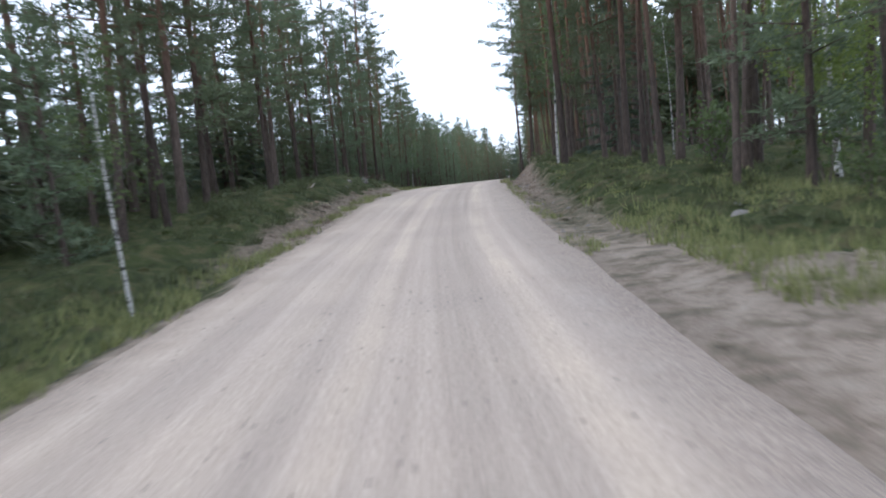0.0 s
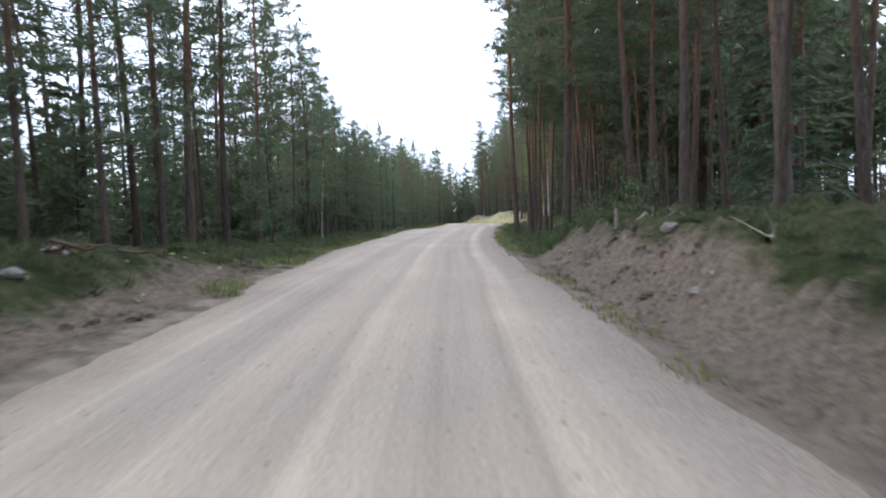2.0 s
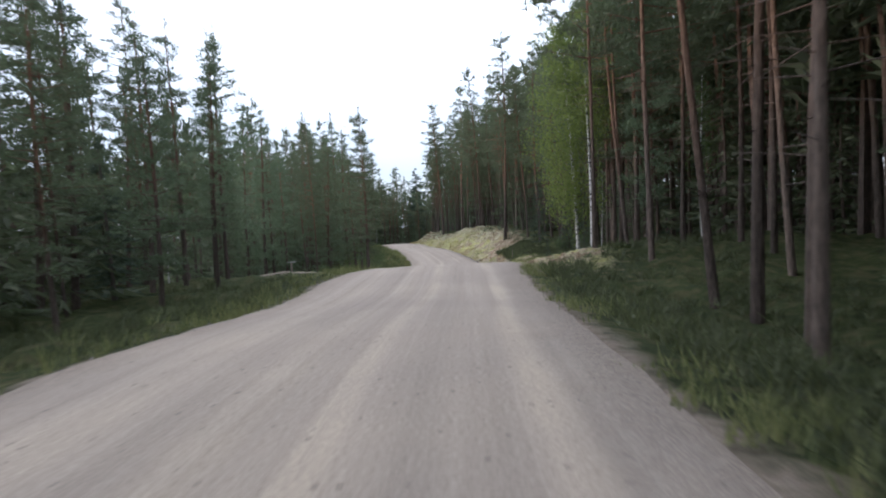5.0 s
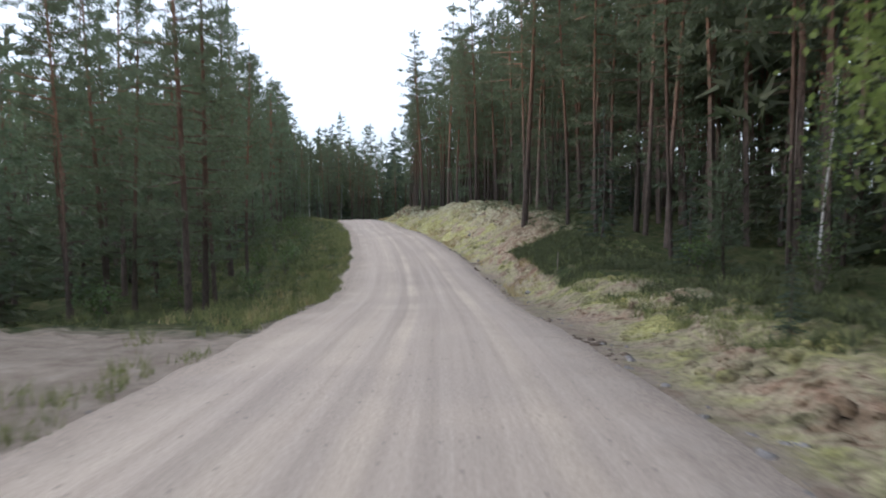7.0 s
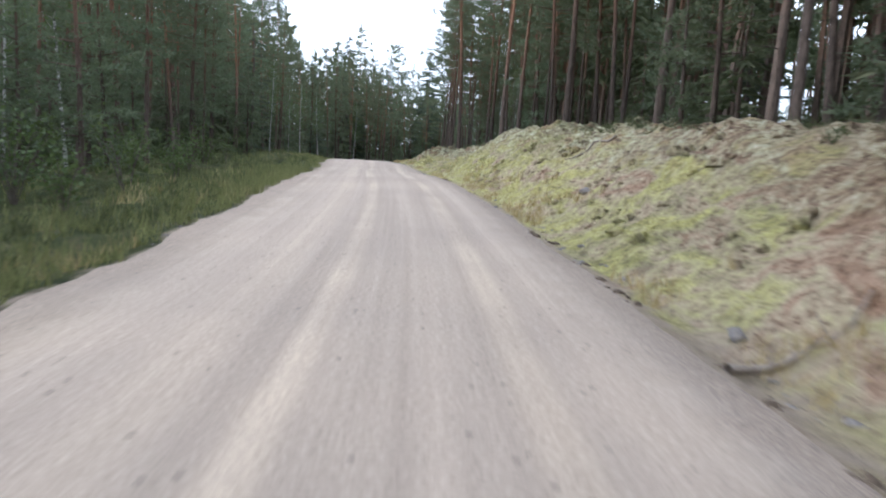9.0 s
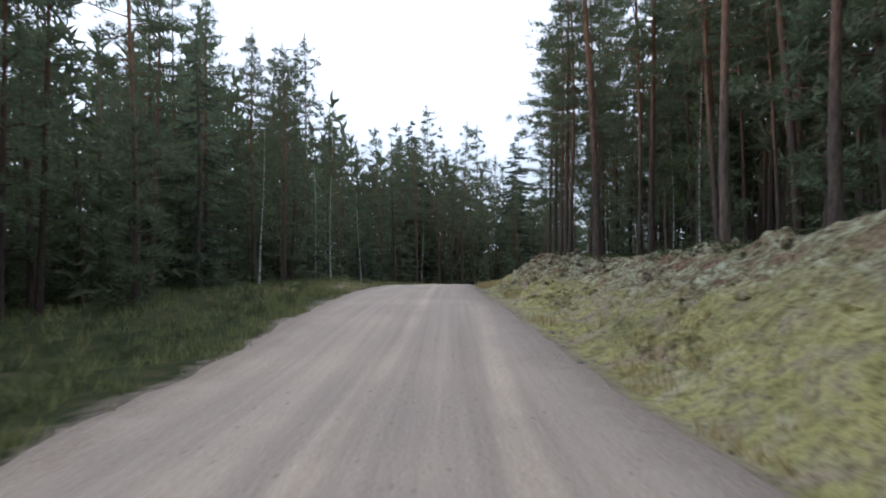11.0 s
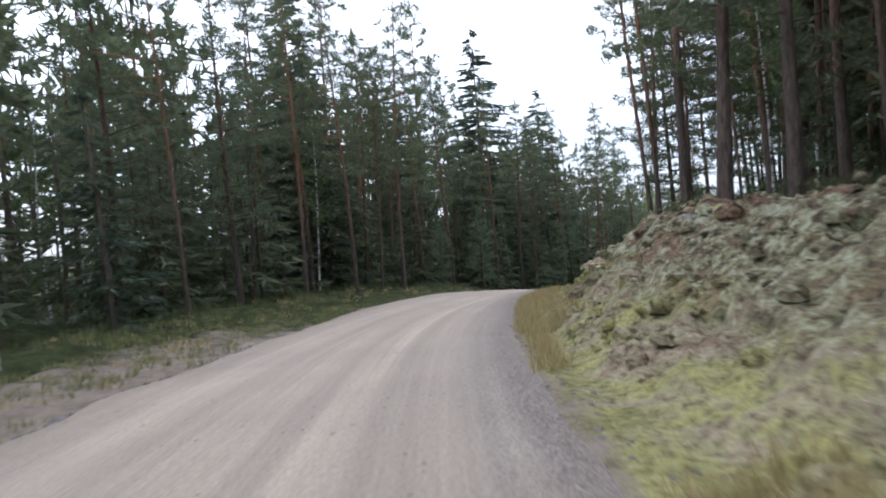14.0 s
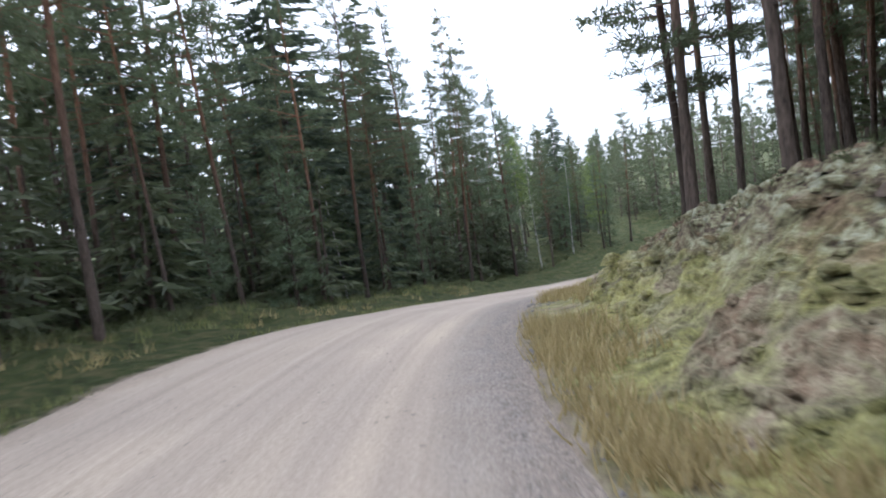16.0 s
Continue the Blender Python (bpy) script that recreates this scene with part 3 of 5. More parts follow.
def build_road():
    ss = np.concatenate([np.arange(-20, 180, 0.4), np.arange(180, S_MAX - 2, 0.8)])
    u = np.linspace(0, 1, 34)
    S = np.repeat(ss[:, None], len(u), 1)
    el, er = road_edges(S)
    L = -el + (el + er) * u[None, :]
    x, y, z = on_line(S, L)
    mid = (er - el) / 2
    z = z - 0.018 * np.abs(L - mid) + 0.02
    z = z + 0.012 * lattice(L * 1.6, S * 0.06, 21) + 0.012 * lattice(L * 4.0, S * 0.5, 22) + 0.006 * lattice(L * 9, S * 6, 23)
    z = z - 0.02 * (np.exp(-((L - 0.75) / 0.25) ** 2) + np.exp(-((L + 0.75) / 0.25) ** 2)) * 0.8
    rim = np.minimum(u, 1 - u)[None, :] * (el + er)
    z = z - 0.055 * np.clip(1 - rim / 0.35, 0, 1) ** 2
    ob = mesh_object("road", np.stack([x, y, z], -1).reshape(-1, 3), sheet_faces(*S.shape), GRAVEL)
    uv = ob.data.uv_layers.new(name="across_along")
    rim_att = ob.data.attributes.new("shoulder", "FLOAT", "POINT")
    rim_att.data.foreach_set("value", (L - er).ravel())
    verge_att = ob.data.attributes.new("verge", "FLOAT", "POINT")
    verge_att.data.foreach_set("value", np.minimum(er - L, L + el).ravel())
    co = np.stack([L.ravel(), S.ravel()], -1)
    idx = np.empty(len(ob.data.loops), int)
    ob.data.loops.foreach_get("vertex_index", idx)
    uv.data.foreach_set("uv", co[idx].ravel())
    return tagged(ob, "pale gravel forest road with worn wheel tracks", "road", kind="structure")


ground = build_ground()
road = build_road()


# ---- trees ----
class Soup:
    """Triangles and quads gathered for one mesh."""

    def __init__(self):
        self.v, self.f, self.n = [], [], 0

    def add(self, verts, faces):
        verts = np.asarray(verts, float)
        self.v.append(verts)
        self.f.extend((np.asarray(faces) + self.n).tolist())
        self.n += len(verts)

    def tube(self, points, radii, sides=6):
        points = np.asarray(points, float)
        ring = []
        for i, (p, r) in enumerate(zip(points, radii)):
            d = points[min(i + 1, len(points) - 1)] - points[max(i - 1, 0)]
            d /= np.linalg.norm(d) + 1e-9
            a = np.cross(d, (0.3, 0.9, 0.2) if abs(d[2]) > 0.5 else (0, 0, 1))
            a /= np.linalg.norm(a)
            b = np.cross(d, a)
            t = np.linspace(0, 2 * np.pi, sides, endpoint=False)
            ring.append(p + r * (np.cos(t)[:, None] * a + np.sin(t)[:, None] * b))
        f = []
        for i in range(len(points) - 1):
            for k in range(sides):
                f.append((i * sides + k, i * sides + (k + 1) % sides, (i + 1) * sides + (k + 1) % sides, (i + 1) * sides + k))
        self.add(np.vstack(ring), f)

    def blades(self, base, way, length, width, rng):
        """A narrow triangle from each base along its way."""
        base, way = np.asarray(base), np.asarray(way)
        k = len(base)
        way = way / (np.linalg.norm(way, axis=1, keepdims=True) + 1e-9)
        side = np.cross(way, rng.normal(size=(k, 3)))
        side /= np.linalg.norm(side, axis=1, keepdims=True) + 1e-9
        length, width = np.broadcast_to(length, (k,))[:, None], np.broadcast_to(width, (k,))[:, None]
        v = np.stack([base - side * width * 0.5, base + side * width * 0.5, base + way * length], 1).reshape(-1, 3)
        i = np.arange(k)[:, None] * 3
        self.add(v, i + np.array([0, 1, 2]))

    def leaves(self, base, way, size, rng):
        """A small diamond leaf at each base."""
        k = len(base)
        way = way / (np.linalg.norm(way, axis=1, keepdims=True) + 1e-9)
        side = np.cross(way, rng.normal(size=(k, 3)))
        side /= np.linalg.norm(side, axis=1, keepdims=True) + 1e-9
        size = np.broadcast_to(size, (k,))[:, None]
        v = np.stack([base, base + way * size * 0.5 + side * size * 0.36, base + way * size, base + way * size * 0.5 - side * size * 0.36], 1).reshape(-1, 3)
        i = np.arange(k)[:, None] * 4
        self.add(v, i + np.array([0, 1, 2, 3]))

    def mesh(self, name, mat, smooth=False):
        me = bpy.data.meshes.new(name)
        me.from_pydata([tuple(p) for p in np.vstack(self.v)], [], self.f)
        me.materials.append(mat)
        if smooth:
            me.polygons.foreach_set("use_smooth", [True] * len(me.polygons))
        me.update()
        return me


def leaning_trunk(soup, h, r, rng, sides=8, sway=0.25, pieces=7):
    z = np.linspace(0, 1, pieces)
    a, b = rng.uniform(0, 6.28), rng.uniform(0.6, 1.4)
    off = sway * np.stack([np.sin(z * 3 * b + a) - np.sin(a), np.cos(z * 2.4 * b + a) - np.cos(a)], 1)
    pts = np.column_stack([off, z * h])
    rad = r * (1 - z) ** 0.75 + 0.012
    rad[0] *= 1.25
    pts = np.vstack([[pts[0, 0], pts[0, 1], -0.5], pts])
    soup.tube(pts, np.concatenate([[rad[0] * 1.15], rad]), sides)
    return lambda hz: np.array([np.interp(hz, pts[:, 2], pts[:, 0]), np.interp(hz, pts[:, 2], pts[:, 1]), hz])


def pine_shapes(seed, h, crown_from, spread, limbs, tufts, blades, r, wood, leaf, dead=14, blade=0.32, thick=0.26, sway=0.25, sides=8):
    """A pine: bare trunk with dead stubs, limbs in rough tiers, flat sprays of needle tufts, a pointed leader."""
    rng = np.random.default_rng(seed)
    at = leaning_trunk(wood, h, r, rng, sides, sway, 7 if sides > 5 else 4)
    lean = rng.uniform(0, 6.28)
    for i in range(limbs):
        tier = (i // 3 + 0.35 * rng.uniform(-1, 1)) / (limbs / 3)
        u = min(0.99, max(0.0, tier))
        z = h * (crown_from + (0.97 - crown_from) * u ** 0.92)
        a = i * 2.1 + rng.normal(0, 0.45)
        shape = (1 - u) ** 0.75 * min(1.0, 0.5 + 2.5 * u) + 0.13
        reach = spread * shape * rng.uniform(0.5, 1.2) * (1 + 0.25 * math.cos(a - lean))
        lift = rng.uniform(-0.2, 0.1) + 0.65 * u ** 1.5
        p0 = at(z)
        way = np.array([math.cos(a), math.sin(a), lift])
        p1 = p0 + way * reach * 0.55 + (0, 0, -0.06 * reach)
        p2 = p0 + way * reach + (0, 0, 0.10 * reach)
        if sides > 5:
            wood.tube([p0, p2], [0.013 * reach + 0.010, 0.003], 3)
        k = max(3, int(round(tufts * (0.3 + reach / spread))))
        w = rng.uniform(0.22, 1.05, k)
        across = np.array([-way[1], way[0], 0.0])
        side = across * (rng.uniform(-1, 1, (k, 1)) * 0.42 * reach * (1.15 - 0.6 * w)[:, None]) + rng.normal(0, 0.07, (k, 3))
        c = p0 + (p2 - p0) * w[:, None] + side
        out = way * 0.6 + side / (np.linalg.norm(side, axis=1, keepdims=True) + 0.2)
        bases = np.repeat(c, blades, 0) + rng.normal(0, 0.10, (k * blades, 3)) * (1, 1, 0.45)
        ways = rng.normal(0, 0.8, (k * blades, 3)) + np.repeat(out, blades, 0) + (0, 0, 0.35)
        leaf.blades(bases, ways, rng.uniform(0.6, 1.3, k * blades) * blade, blade * thick, rng)
    tip = at(h * 0.96)
    n = blades * 4
    leaf.blades(np.repeat(tip[None], n, 0) + rng.normal(0, 0.06, (n, 3)) + (0, 0, 1) * rng.uniform(-0.6, 0.5, (n, 1)), rng.normal(0, 0.6, (n, 3)) + (0, 0, 0.7), blade, blade * thick, rng)
    for i in range(dead):
        z = h * rng.uniform(0.12, max(0.2, crown_from + 0.1))
        a = rng.uniform(0, 6.28)
        q = at(z)
        e = q + np.array([math.cos(a), math.sin(a), rng.uniform(-0.25, 0.2)]) * rng.uniform(0.3, 1.3)
        wood.tube([q, e], [0.012, 0.003], 3)


def spruce_shapes(seed, h, spread, r, wood, leaf, whorls=22, per=7, blades=9, blade=0.42, bough=True, thick=0.30):
    """A spruce: a narrow cone of drooping whorled boughs nearly to the ground."""
    rng = np.random.default_rng(seed)
    at = leaning_trunk(wood, h, r, rng, sides=7, sway=0.08)
    for i in range(whorls):
        u = (i + 0.3) / whorls
        z0 = h * (0.07 + 0.92 * u)
        for j in range(max(3, int(per * (1 - 0.5 * u)))):
            a = j * 6.283 / per + i * 1.1 + rng.normal(0, 0.25)
            reach = spread * ((1 - u) ** 0.72 + 0.05) * rng.uniform(0.65, 1.15)
            p0 = at(min(h * 0.995, z0 + rng.normal(0, 0.12)))
            way = np.array([math.cos(a), math.sin(a), 0.0])
            p1 = p0 + way * reach * 0.55 + (0, 0, -0.12 * reach)
            p2 = p0 + way * reach + (0, 0, -0.16 * reach)
            if bough:
                wood.tube([p0, p2], [0.012 + 0.006 * reach, 0.004], 3)
            k = max(4, int(blades * (0.5 + reach)))
            w = rng.uniform(0.12, 1.0, k)
            c = np.where(w[:, None] < 0.55, p0 + (p1 - p0) * (w / 0.55)[:, None], p1 + (p2 - p1) * ((w - 0.55) / 0.45)[:, None])
            sidew = np.array([-way[1], way[0], 0])
            sgn = rng.choice([-1, 1], k)[:, None]
            ways = way * 0.8 + sidew * sgn * rng.uniform(0.2, 1.0, (k, 1)) + np.column_stack([np.zeros(k), np.zeros(k), rng.uniform(-0.75, 0.1, k)])
            leaf.blades(c, ways, blade * rng.uniform(0.7, 1.3, k) * (0.55 + 0.5 * min(1, reach)), blade * thick, rng)
    leaf.blades(np.repeat(at(h * 0.97)[None], 6, 0), rng.normal(0, 0.3, (6, 3)) + (0, 0, 1), 0.4, 0.08, rng)


def birch_shapes(seed, h, spread, r, wood, leaf, limbs=26, leaves=150, size=0.12, low=0.3):
    """A birch: white stem, rising limbs, thin hanging twigs with small leaves."""
    rng = np.random.default_rng(seed)
    at = leaning_trunk(wood, h, r, rng, sides=8, sway=0.1)
    for i in range(limbs):
        u = (i + rng.uniform(0, 1)) / limbs
        z = h * (low + (0.97 - low) * u)
        a = i * 2.4 + rng.normal(0, 0.4)
        reach = spread * (math.sin(math.pi * min(1, 0.2 + 0.8 * u)) * 0.8 + 0.25) * rng.uniform(0.6, 1.1)
        p0 = at(z)
        p2 = p0 + np.array([math.cos(a) * reach, math.sin(a) * reach, 0.55 * reach])
        wood.tube([p0, p2], [0.004 + 0.003 * reach, 0.002], 3)
        k = int(leaves * (0.4 + reach / spread * 0.6))
        w = rng.uniform(0.25, 1.05, k)
        strand = rng.integers(0, 7, k)
        drop = np.abs(rng.normal(0, 0.55, k)) * reach * 0.8
        jitter = rng.normal(0, 0.30, (7, 3))[strand] * reach * (1, 1, 0.4)
        c = p0 + (p2 - p0) * w[:, None] + jitter + rng.normal(0, 0.10, (k, 3)) - np.column_stack([np.zeros(k), np.zeros(k), drop])
        leaf.leaves(c, rng.normal(0, 1, (k, 3)) + (0, 0, -0.8), size * rng.uniform(0.7, 1.3, k), rng)


def tree(name, wood, leaf, wood_mat, leaf_mat, label, category, group):
    top = tagged(new(name), label, category, group)
    t = new("trunk", wood.mesh("trunk", wood_mat, True))
    c = new("crown", leaf.mesh("crown", leaf_mat))
    t.parent = c.parent = top
    return top


def make(shape, name, mats, label, category, group, **kw):
    wood, leaf = Soup(), Soup()
    shape(wood=wood, leaf=leaf, **kw)
    return tree(name, wood, leaf, *mats, label, category, group)


TALL = "tall Scots pine with bare brown trunk and ragged dark green crown"
EDGE = "Scots pine with grey-brown trunk and deep pointed green crown"
SLIM = "slender pole-stage pine with pointed blue-green crown"
YOUNG = "young pine with dense blue-green needles down to the ground"
SPRUCE = "dark green spruce with drooping boughs and pointed top"
SAPLING = "small dense spruce with drooping dark green boughs"
BIRCH = "birch with white stem and hanging light green leaves"
BIRCH_THIN = "thin pale birch stem with a sparse leafy top"
PARENTS = {"tall": [], "edge": [], "slim": [], "tall_back": [], "edge_back": [], "slim_back": [], "young": [], "spruce": [], "sapling": [], "birch": [], "thin": []}
# the first row carries fine needles; the same trees further back are sparser
for kind, tufts, blades, blade, thick in (("", 12, 14, 0.27, 0.15), ("_back", 9, 10, 0.32, 0.20)):
    for k in range(6):
        PARENTS["tall" + kind].append(make(pine_shapes, "pine_tree", (PINE_BARK, PINE_NEEDLE), TALL, "pine tree", "pines of the forest", seed=10 + k, h=15.0 + 0.6 * k,
                                           crown_from=0.38 + 0.05 * (k % 3), spread=2.1, limbs=36, tufts=tufts, blades=blades, r=0.054 + 0.011 * k, dead=24, blade=blade, thick=thick))
    for k in range(4):
        PARENTS["edge" + kind].append(make(pine_shapes, "pine_tree", (PINE_BARK, PINE_NEEDLE), EDGE, "pine tree", "pines at the forest edge", seed=30 + k, h=12.5 + 0.8 * k,
                                           crown_from=0.18 + 0.06 * k, spread=2.1, limbs=45, tufts=tufts - 1, blades=blades, r=0.078 + 0.012 * k, dead=12, blade=blade, thick=thick))
        PARENTS["slim" + kind].append(make(pine_shapes, "slender_pine", (PINE_BARK, YOUNG_NEEDLE), SLIM, "pine tree", "slender pines", seed=40 + k, h=8.5 + 0.9 * k,
                                           crown_from=0.14 + 0.05 * k, spread=1.35, limbs=36, tufts=tufts - 4, blades=blades, r=0.075, dead=10, sway=0.12, blade=blade * 0.9, thick=thick))
for k in range(3):
    PARENTS["young"].append(make(pine_shapes, "young_pine", (PINE_BARK, YOUNG_NEEDLE), YOUNG, "young pine", "young pines", seed=50 + k,
                                 h=3.6 + k, crown_from=0.05, spread=1.05, limbs=27, tufts=6, blades=13, r=0.045, dead=0, sway=0.06, blade=0.24, thick=0.17))
for k in range(4):
    PARENTS["spruce"].append(make(spruce_shapes, "spruce_tree", (SPRUCE_BARK, SPRUCE_NEEDLE), SPRUCE, "spruce", "spruces", seed=70 + k,
                                  h=12.0 + 1.0 * k, spread=2.35 + 0.15 * k, r=0.12, whorls=58, per=9, blades=27, blade=0.31, bough=False, thick=0.26))
for k in range(3):
    PARENTS["sapling"].append(make(spruce_shapes, "small_spruce", (SPRUCE_BARK, SPRUCE_NEEDLE), SAPLING, "spruce", "small spruces", seed=80 + k,
                                   h=4.5 + 1.1 * k, spread=1.05 + 0.1 * k, r=0.06, whorls=20, per=7, blades=22, blade=0.22, bough=False, thick=0.26))
for k in range(2):
    PARENTS["birch"].append(make(birch_shapes, "birch_tree", (BIRCH_BARK, BIRCH_LEAF), BIRCH, "birch", "birches", seed=90 + k,
                                 h=10.5 + k, spread=(1.7, 1.4)[k], r=0.062, limbs=46, leaves=(330, 170)[k], size=0.105, low=(0.17, 0.5)[k]))
    PARENTS["thin"].append(make(birch_shapes, "birch_tree", (BIRCH_BARK, SHRUB_LEAF), BIRCH_THIN, "birch", "thin birches in the wood", seed=95 + k,
                                h=6.0 + k, spread=0.7, r=0.028, limbs=20, leaves=60, low=0.4, size=0.085))
USED = {k: [0] * len(v) for k, v in PARENTS.items()}


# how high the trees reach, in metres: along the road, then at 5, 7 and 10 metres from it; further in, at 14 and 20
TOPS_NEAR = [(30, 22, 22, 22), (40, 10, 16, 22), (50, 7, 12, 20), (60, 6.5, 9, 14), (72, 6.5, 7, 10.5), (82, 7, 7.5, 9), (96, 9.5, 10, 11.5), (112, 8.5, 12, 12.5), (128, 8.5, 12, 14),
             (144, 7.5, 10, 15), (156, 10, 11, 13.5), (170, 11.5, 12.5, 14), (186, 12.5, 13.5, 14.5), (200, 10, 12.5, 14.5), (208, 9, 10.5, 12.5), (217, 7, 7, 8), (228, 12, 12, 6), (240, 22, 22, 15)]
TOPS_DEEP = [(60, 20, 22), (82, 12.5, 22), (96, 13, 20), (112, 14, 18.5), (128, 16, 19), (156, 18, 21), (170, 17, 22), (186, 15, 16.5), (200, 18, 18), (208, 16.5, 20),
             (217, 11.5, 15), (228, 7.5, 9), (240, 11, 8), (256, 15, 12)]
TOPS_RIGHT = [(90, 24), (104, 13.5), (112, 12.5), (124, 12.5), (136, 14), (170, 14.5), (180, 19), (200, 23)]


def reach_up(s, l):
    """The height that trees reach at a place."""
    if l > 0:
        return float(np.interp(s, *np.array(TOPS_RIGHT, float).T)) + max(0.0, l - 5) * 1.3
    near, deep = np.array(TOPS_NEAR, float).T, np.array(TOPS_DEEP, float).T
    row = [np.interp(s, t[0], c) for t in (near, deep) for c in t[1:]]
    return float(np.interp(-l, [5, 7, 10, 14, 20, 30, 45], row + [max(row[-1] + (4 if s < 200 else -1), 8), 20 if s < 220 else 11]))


def plant(kind, x, y, scale=1.0, rng=random, variant=None):
    """Stands a tree of that kind on the ground."""
    v = rng.randrange(len(PARENTS[kind])) if variant is None else variant
    z = float(height(x, y)[0]) - 0.05
    m = Matrix.Translation((x, y, z)) @ Matrix.Rotation(rng.uniform(0, 6.28), 4, "Z") @ Matrix.Rotation(radians(rng.uniform(-1.5, 1.5)), 4, "X")
    m = m @ Matrix.Diagonal((scale, scale, scale * rng.uniform(0.93, 1.07), 1))
    ob = PARENTS[kind][v]
    if USED[kind][v] == 0:
        ob.matrix_basis = m
    else:
        ob = copy_thing(ob, m)
        # the copy takes the whole pose, scale included
        ob.matrix_basis = m
    USED[kind][v] += 1
    return ob


# ---- the forest ----
PLANTED = []


def free(x, y, gap):
    return all((x - a) ** 2 + (y - b) ** 2 > gap * gap for a, b in PLANTED)


def tree_line(s, side):
    """How far from the line the first trees stand."""
    if side > 0:
        return float(np.interp(s, [-30, 0, 10, 20, 36, 42, 46, 66, 74, 92, 100, 112, 140, 150, 176, 230], [6, 7, 6, 5, 5, 3.9, 4.2, 4.0, 5.0, 6.0, 5.5, 6.2, 6.4, 6.8, 6.6, 6]))
    return float(np.interp(s, [-30, 0, 20, 40, 60, 76, 84, 93, 98, 110, 140, 150, 165, 180, 230], [5.6, 5.6, 6.8, 7.0, 6.5, 7, 9.5, 9, 7.5, 8.5, 7.2, 8.2, 7.5, 7, 7]))


def stand(kind, s, l, scale=1.0, gap=0.0, rng=random, variant=None, single=False):
    x, y, _ = (float(v) for v in on_line(np.array(s, float), np.array(l, float)))
    if gap and not free(x, y, gap):
        return None
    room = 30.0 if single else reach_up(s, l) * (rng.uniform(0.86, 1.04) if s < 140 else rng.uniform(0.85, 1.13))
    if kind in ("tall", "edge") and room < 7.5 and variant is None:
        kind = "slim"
    if kind in ("tall", "edge", "slim") and abs(l) > tree_line(s, l) + 2.8:
        kind += "_back"
    PLANTED.append((x, y))
    own = {"tall": 16.5, "edge": 13.7, "slim": 9.8, "spruce": 13.5, "birch": 11.0, "young": 4.6, "sapling": 5.6, "thin": 6.5}[kind.split("_")[0]]
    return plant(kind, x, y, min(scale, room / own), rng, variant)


# trees that stand out singly: kind, metres along, metres across, size
HEROES = [
    ("thin", 7.9, -3.75, 0.62), ("trunk", 24, 3.9, 1.0), ("thin", 24.9, 3.75, 1.15), ("tall", 28, 4.5, 0.95), ("edge", 43, -7.6, 1.15),
    ("edge", 43.5, 3.3, 1.1), ("tall", 36.5, 4.4, 0.9), ("tall", 34.5, 5.2, 1.0), ("pole", 51.2, 3.3, 1.0),
    ("trunk", 53.3, 2.45, 0.95), ("pole", 54.0, 3.3, 0.95), ("pole", 55.2, 3.8, 0.85), ("pole", 57.0, 3.3, 1.0), ("pole", 59.6, 3.4, 0.95), ("pole", 60.5, 3.2, 1.0),
    ("pole", 63.0, 3.4, 1.0), ("sapling", 80.9, 4.4, 0.2), ("sapling", 88.2, 4.0, 0.19), ("tall", 98.6, 6.6, 0.9), ("sapling", 97.4, 6.6, 0.5), ("young", 95.2, 6.4, 0.6), ("tall", 78.4, 4.3, 1.0),
    ("birch", 86.8, 5.2, 1.0), ("birch_high", 85.2, 5.5, 1.0), ("edge", 94.2, -5.3, 0.7), ("edge", 101, -6.7, 0.9), ("edge", 105.2, -6.6, 0.85), ("edge", 107.2, -7.6, 1.0), ("edge", 96.2, -5.6, 0.8),
]
HEROES += [
    ("tall", 104, 8.0, 1.1), ("tall", 100.8, 7.4, 0.95), ("trunk", 110.1, 4.9, 1.0), ("thin", 126.3, -12.4, 1.3), ("thin", 126.3, -10.5, 1.3),
    ("tall", 113.5, 5.8, 0.95), ("tall", 126.7, 6.0, 1.0), ("tall", 158.3, 5.6, 0.95), ("trunk", 149.0, 5.3, 1.1), ("tall", 160.2, 5.3, 1.0), ("trunk", 159.2, 5.5, 0.95), ("edge_high", 166.5, 4.8, 1.1), ("edge_high", 164.6, 5.2, 1.0), ("edge_high", 172, 5.2, 1.1), ("edge_high", 186.5, 3.6, 1.15), ("edge_high", 189.5, 3.8, 1.1), ("edge_high", 193, 4.6, 1.1), ("tall", 184, 5.4, 1.0), ("tall", 179.2, 4.7, 1.0), ("tall", 178.5, -6.7, 0.74), ("tall", 180.9, -7.1, 0.74), ("tall", 182.8, -9.3, 0.74), ("tall", 153.4, -7.4, 0.62),
    ("thin", 152, -7.9, 1.0), ("thin", 161.2, -7.3, 0.9), ("thin", 163.9, -6.3, 0.75), ("tall", 182, 4.2, 1.0), ("tall", 187, 4.6, 1.05), ("spruce", 198.4, -12.6, 1.4), ("edge", 20, -7.6, 1.1), ("edge", 23, -8.6, 1.1), ("edge", 17.5, -7.2, 1.0), ("edge", 26, -7.4, 1.0), ("spruce", 216, -30.0, 1.4), ("spruce", 206, -14.0, 1.15), ("birch", 13.5, 8.0, 0.8), ("birch_high", 214, -10.5, 0.75),
    ("tall", 194, -11.5, 0.82), ("tall", 190.5, -9.5, 0.82), ("tall", 186.5, -8.5, 0.82), ("tall", 175.0, -8.2, 0.74), ("tall", 170.6, -7.4, 0.74), ("birch", 224, -12.0, 0.62), ("tall", 187, -11.0, 0.82),
]
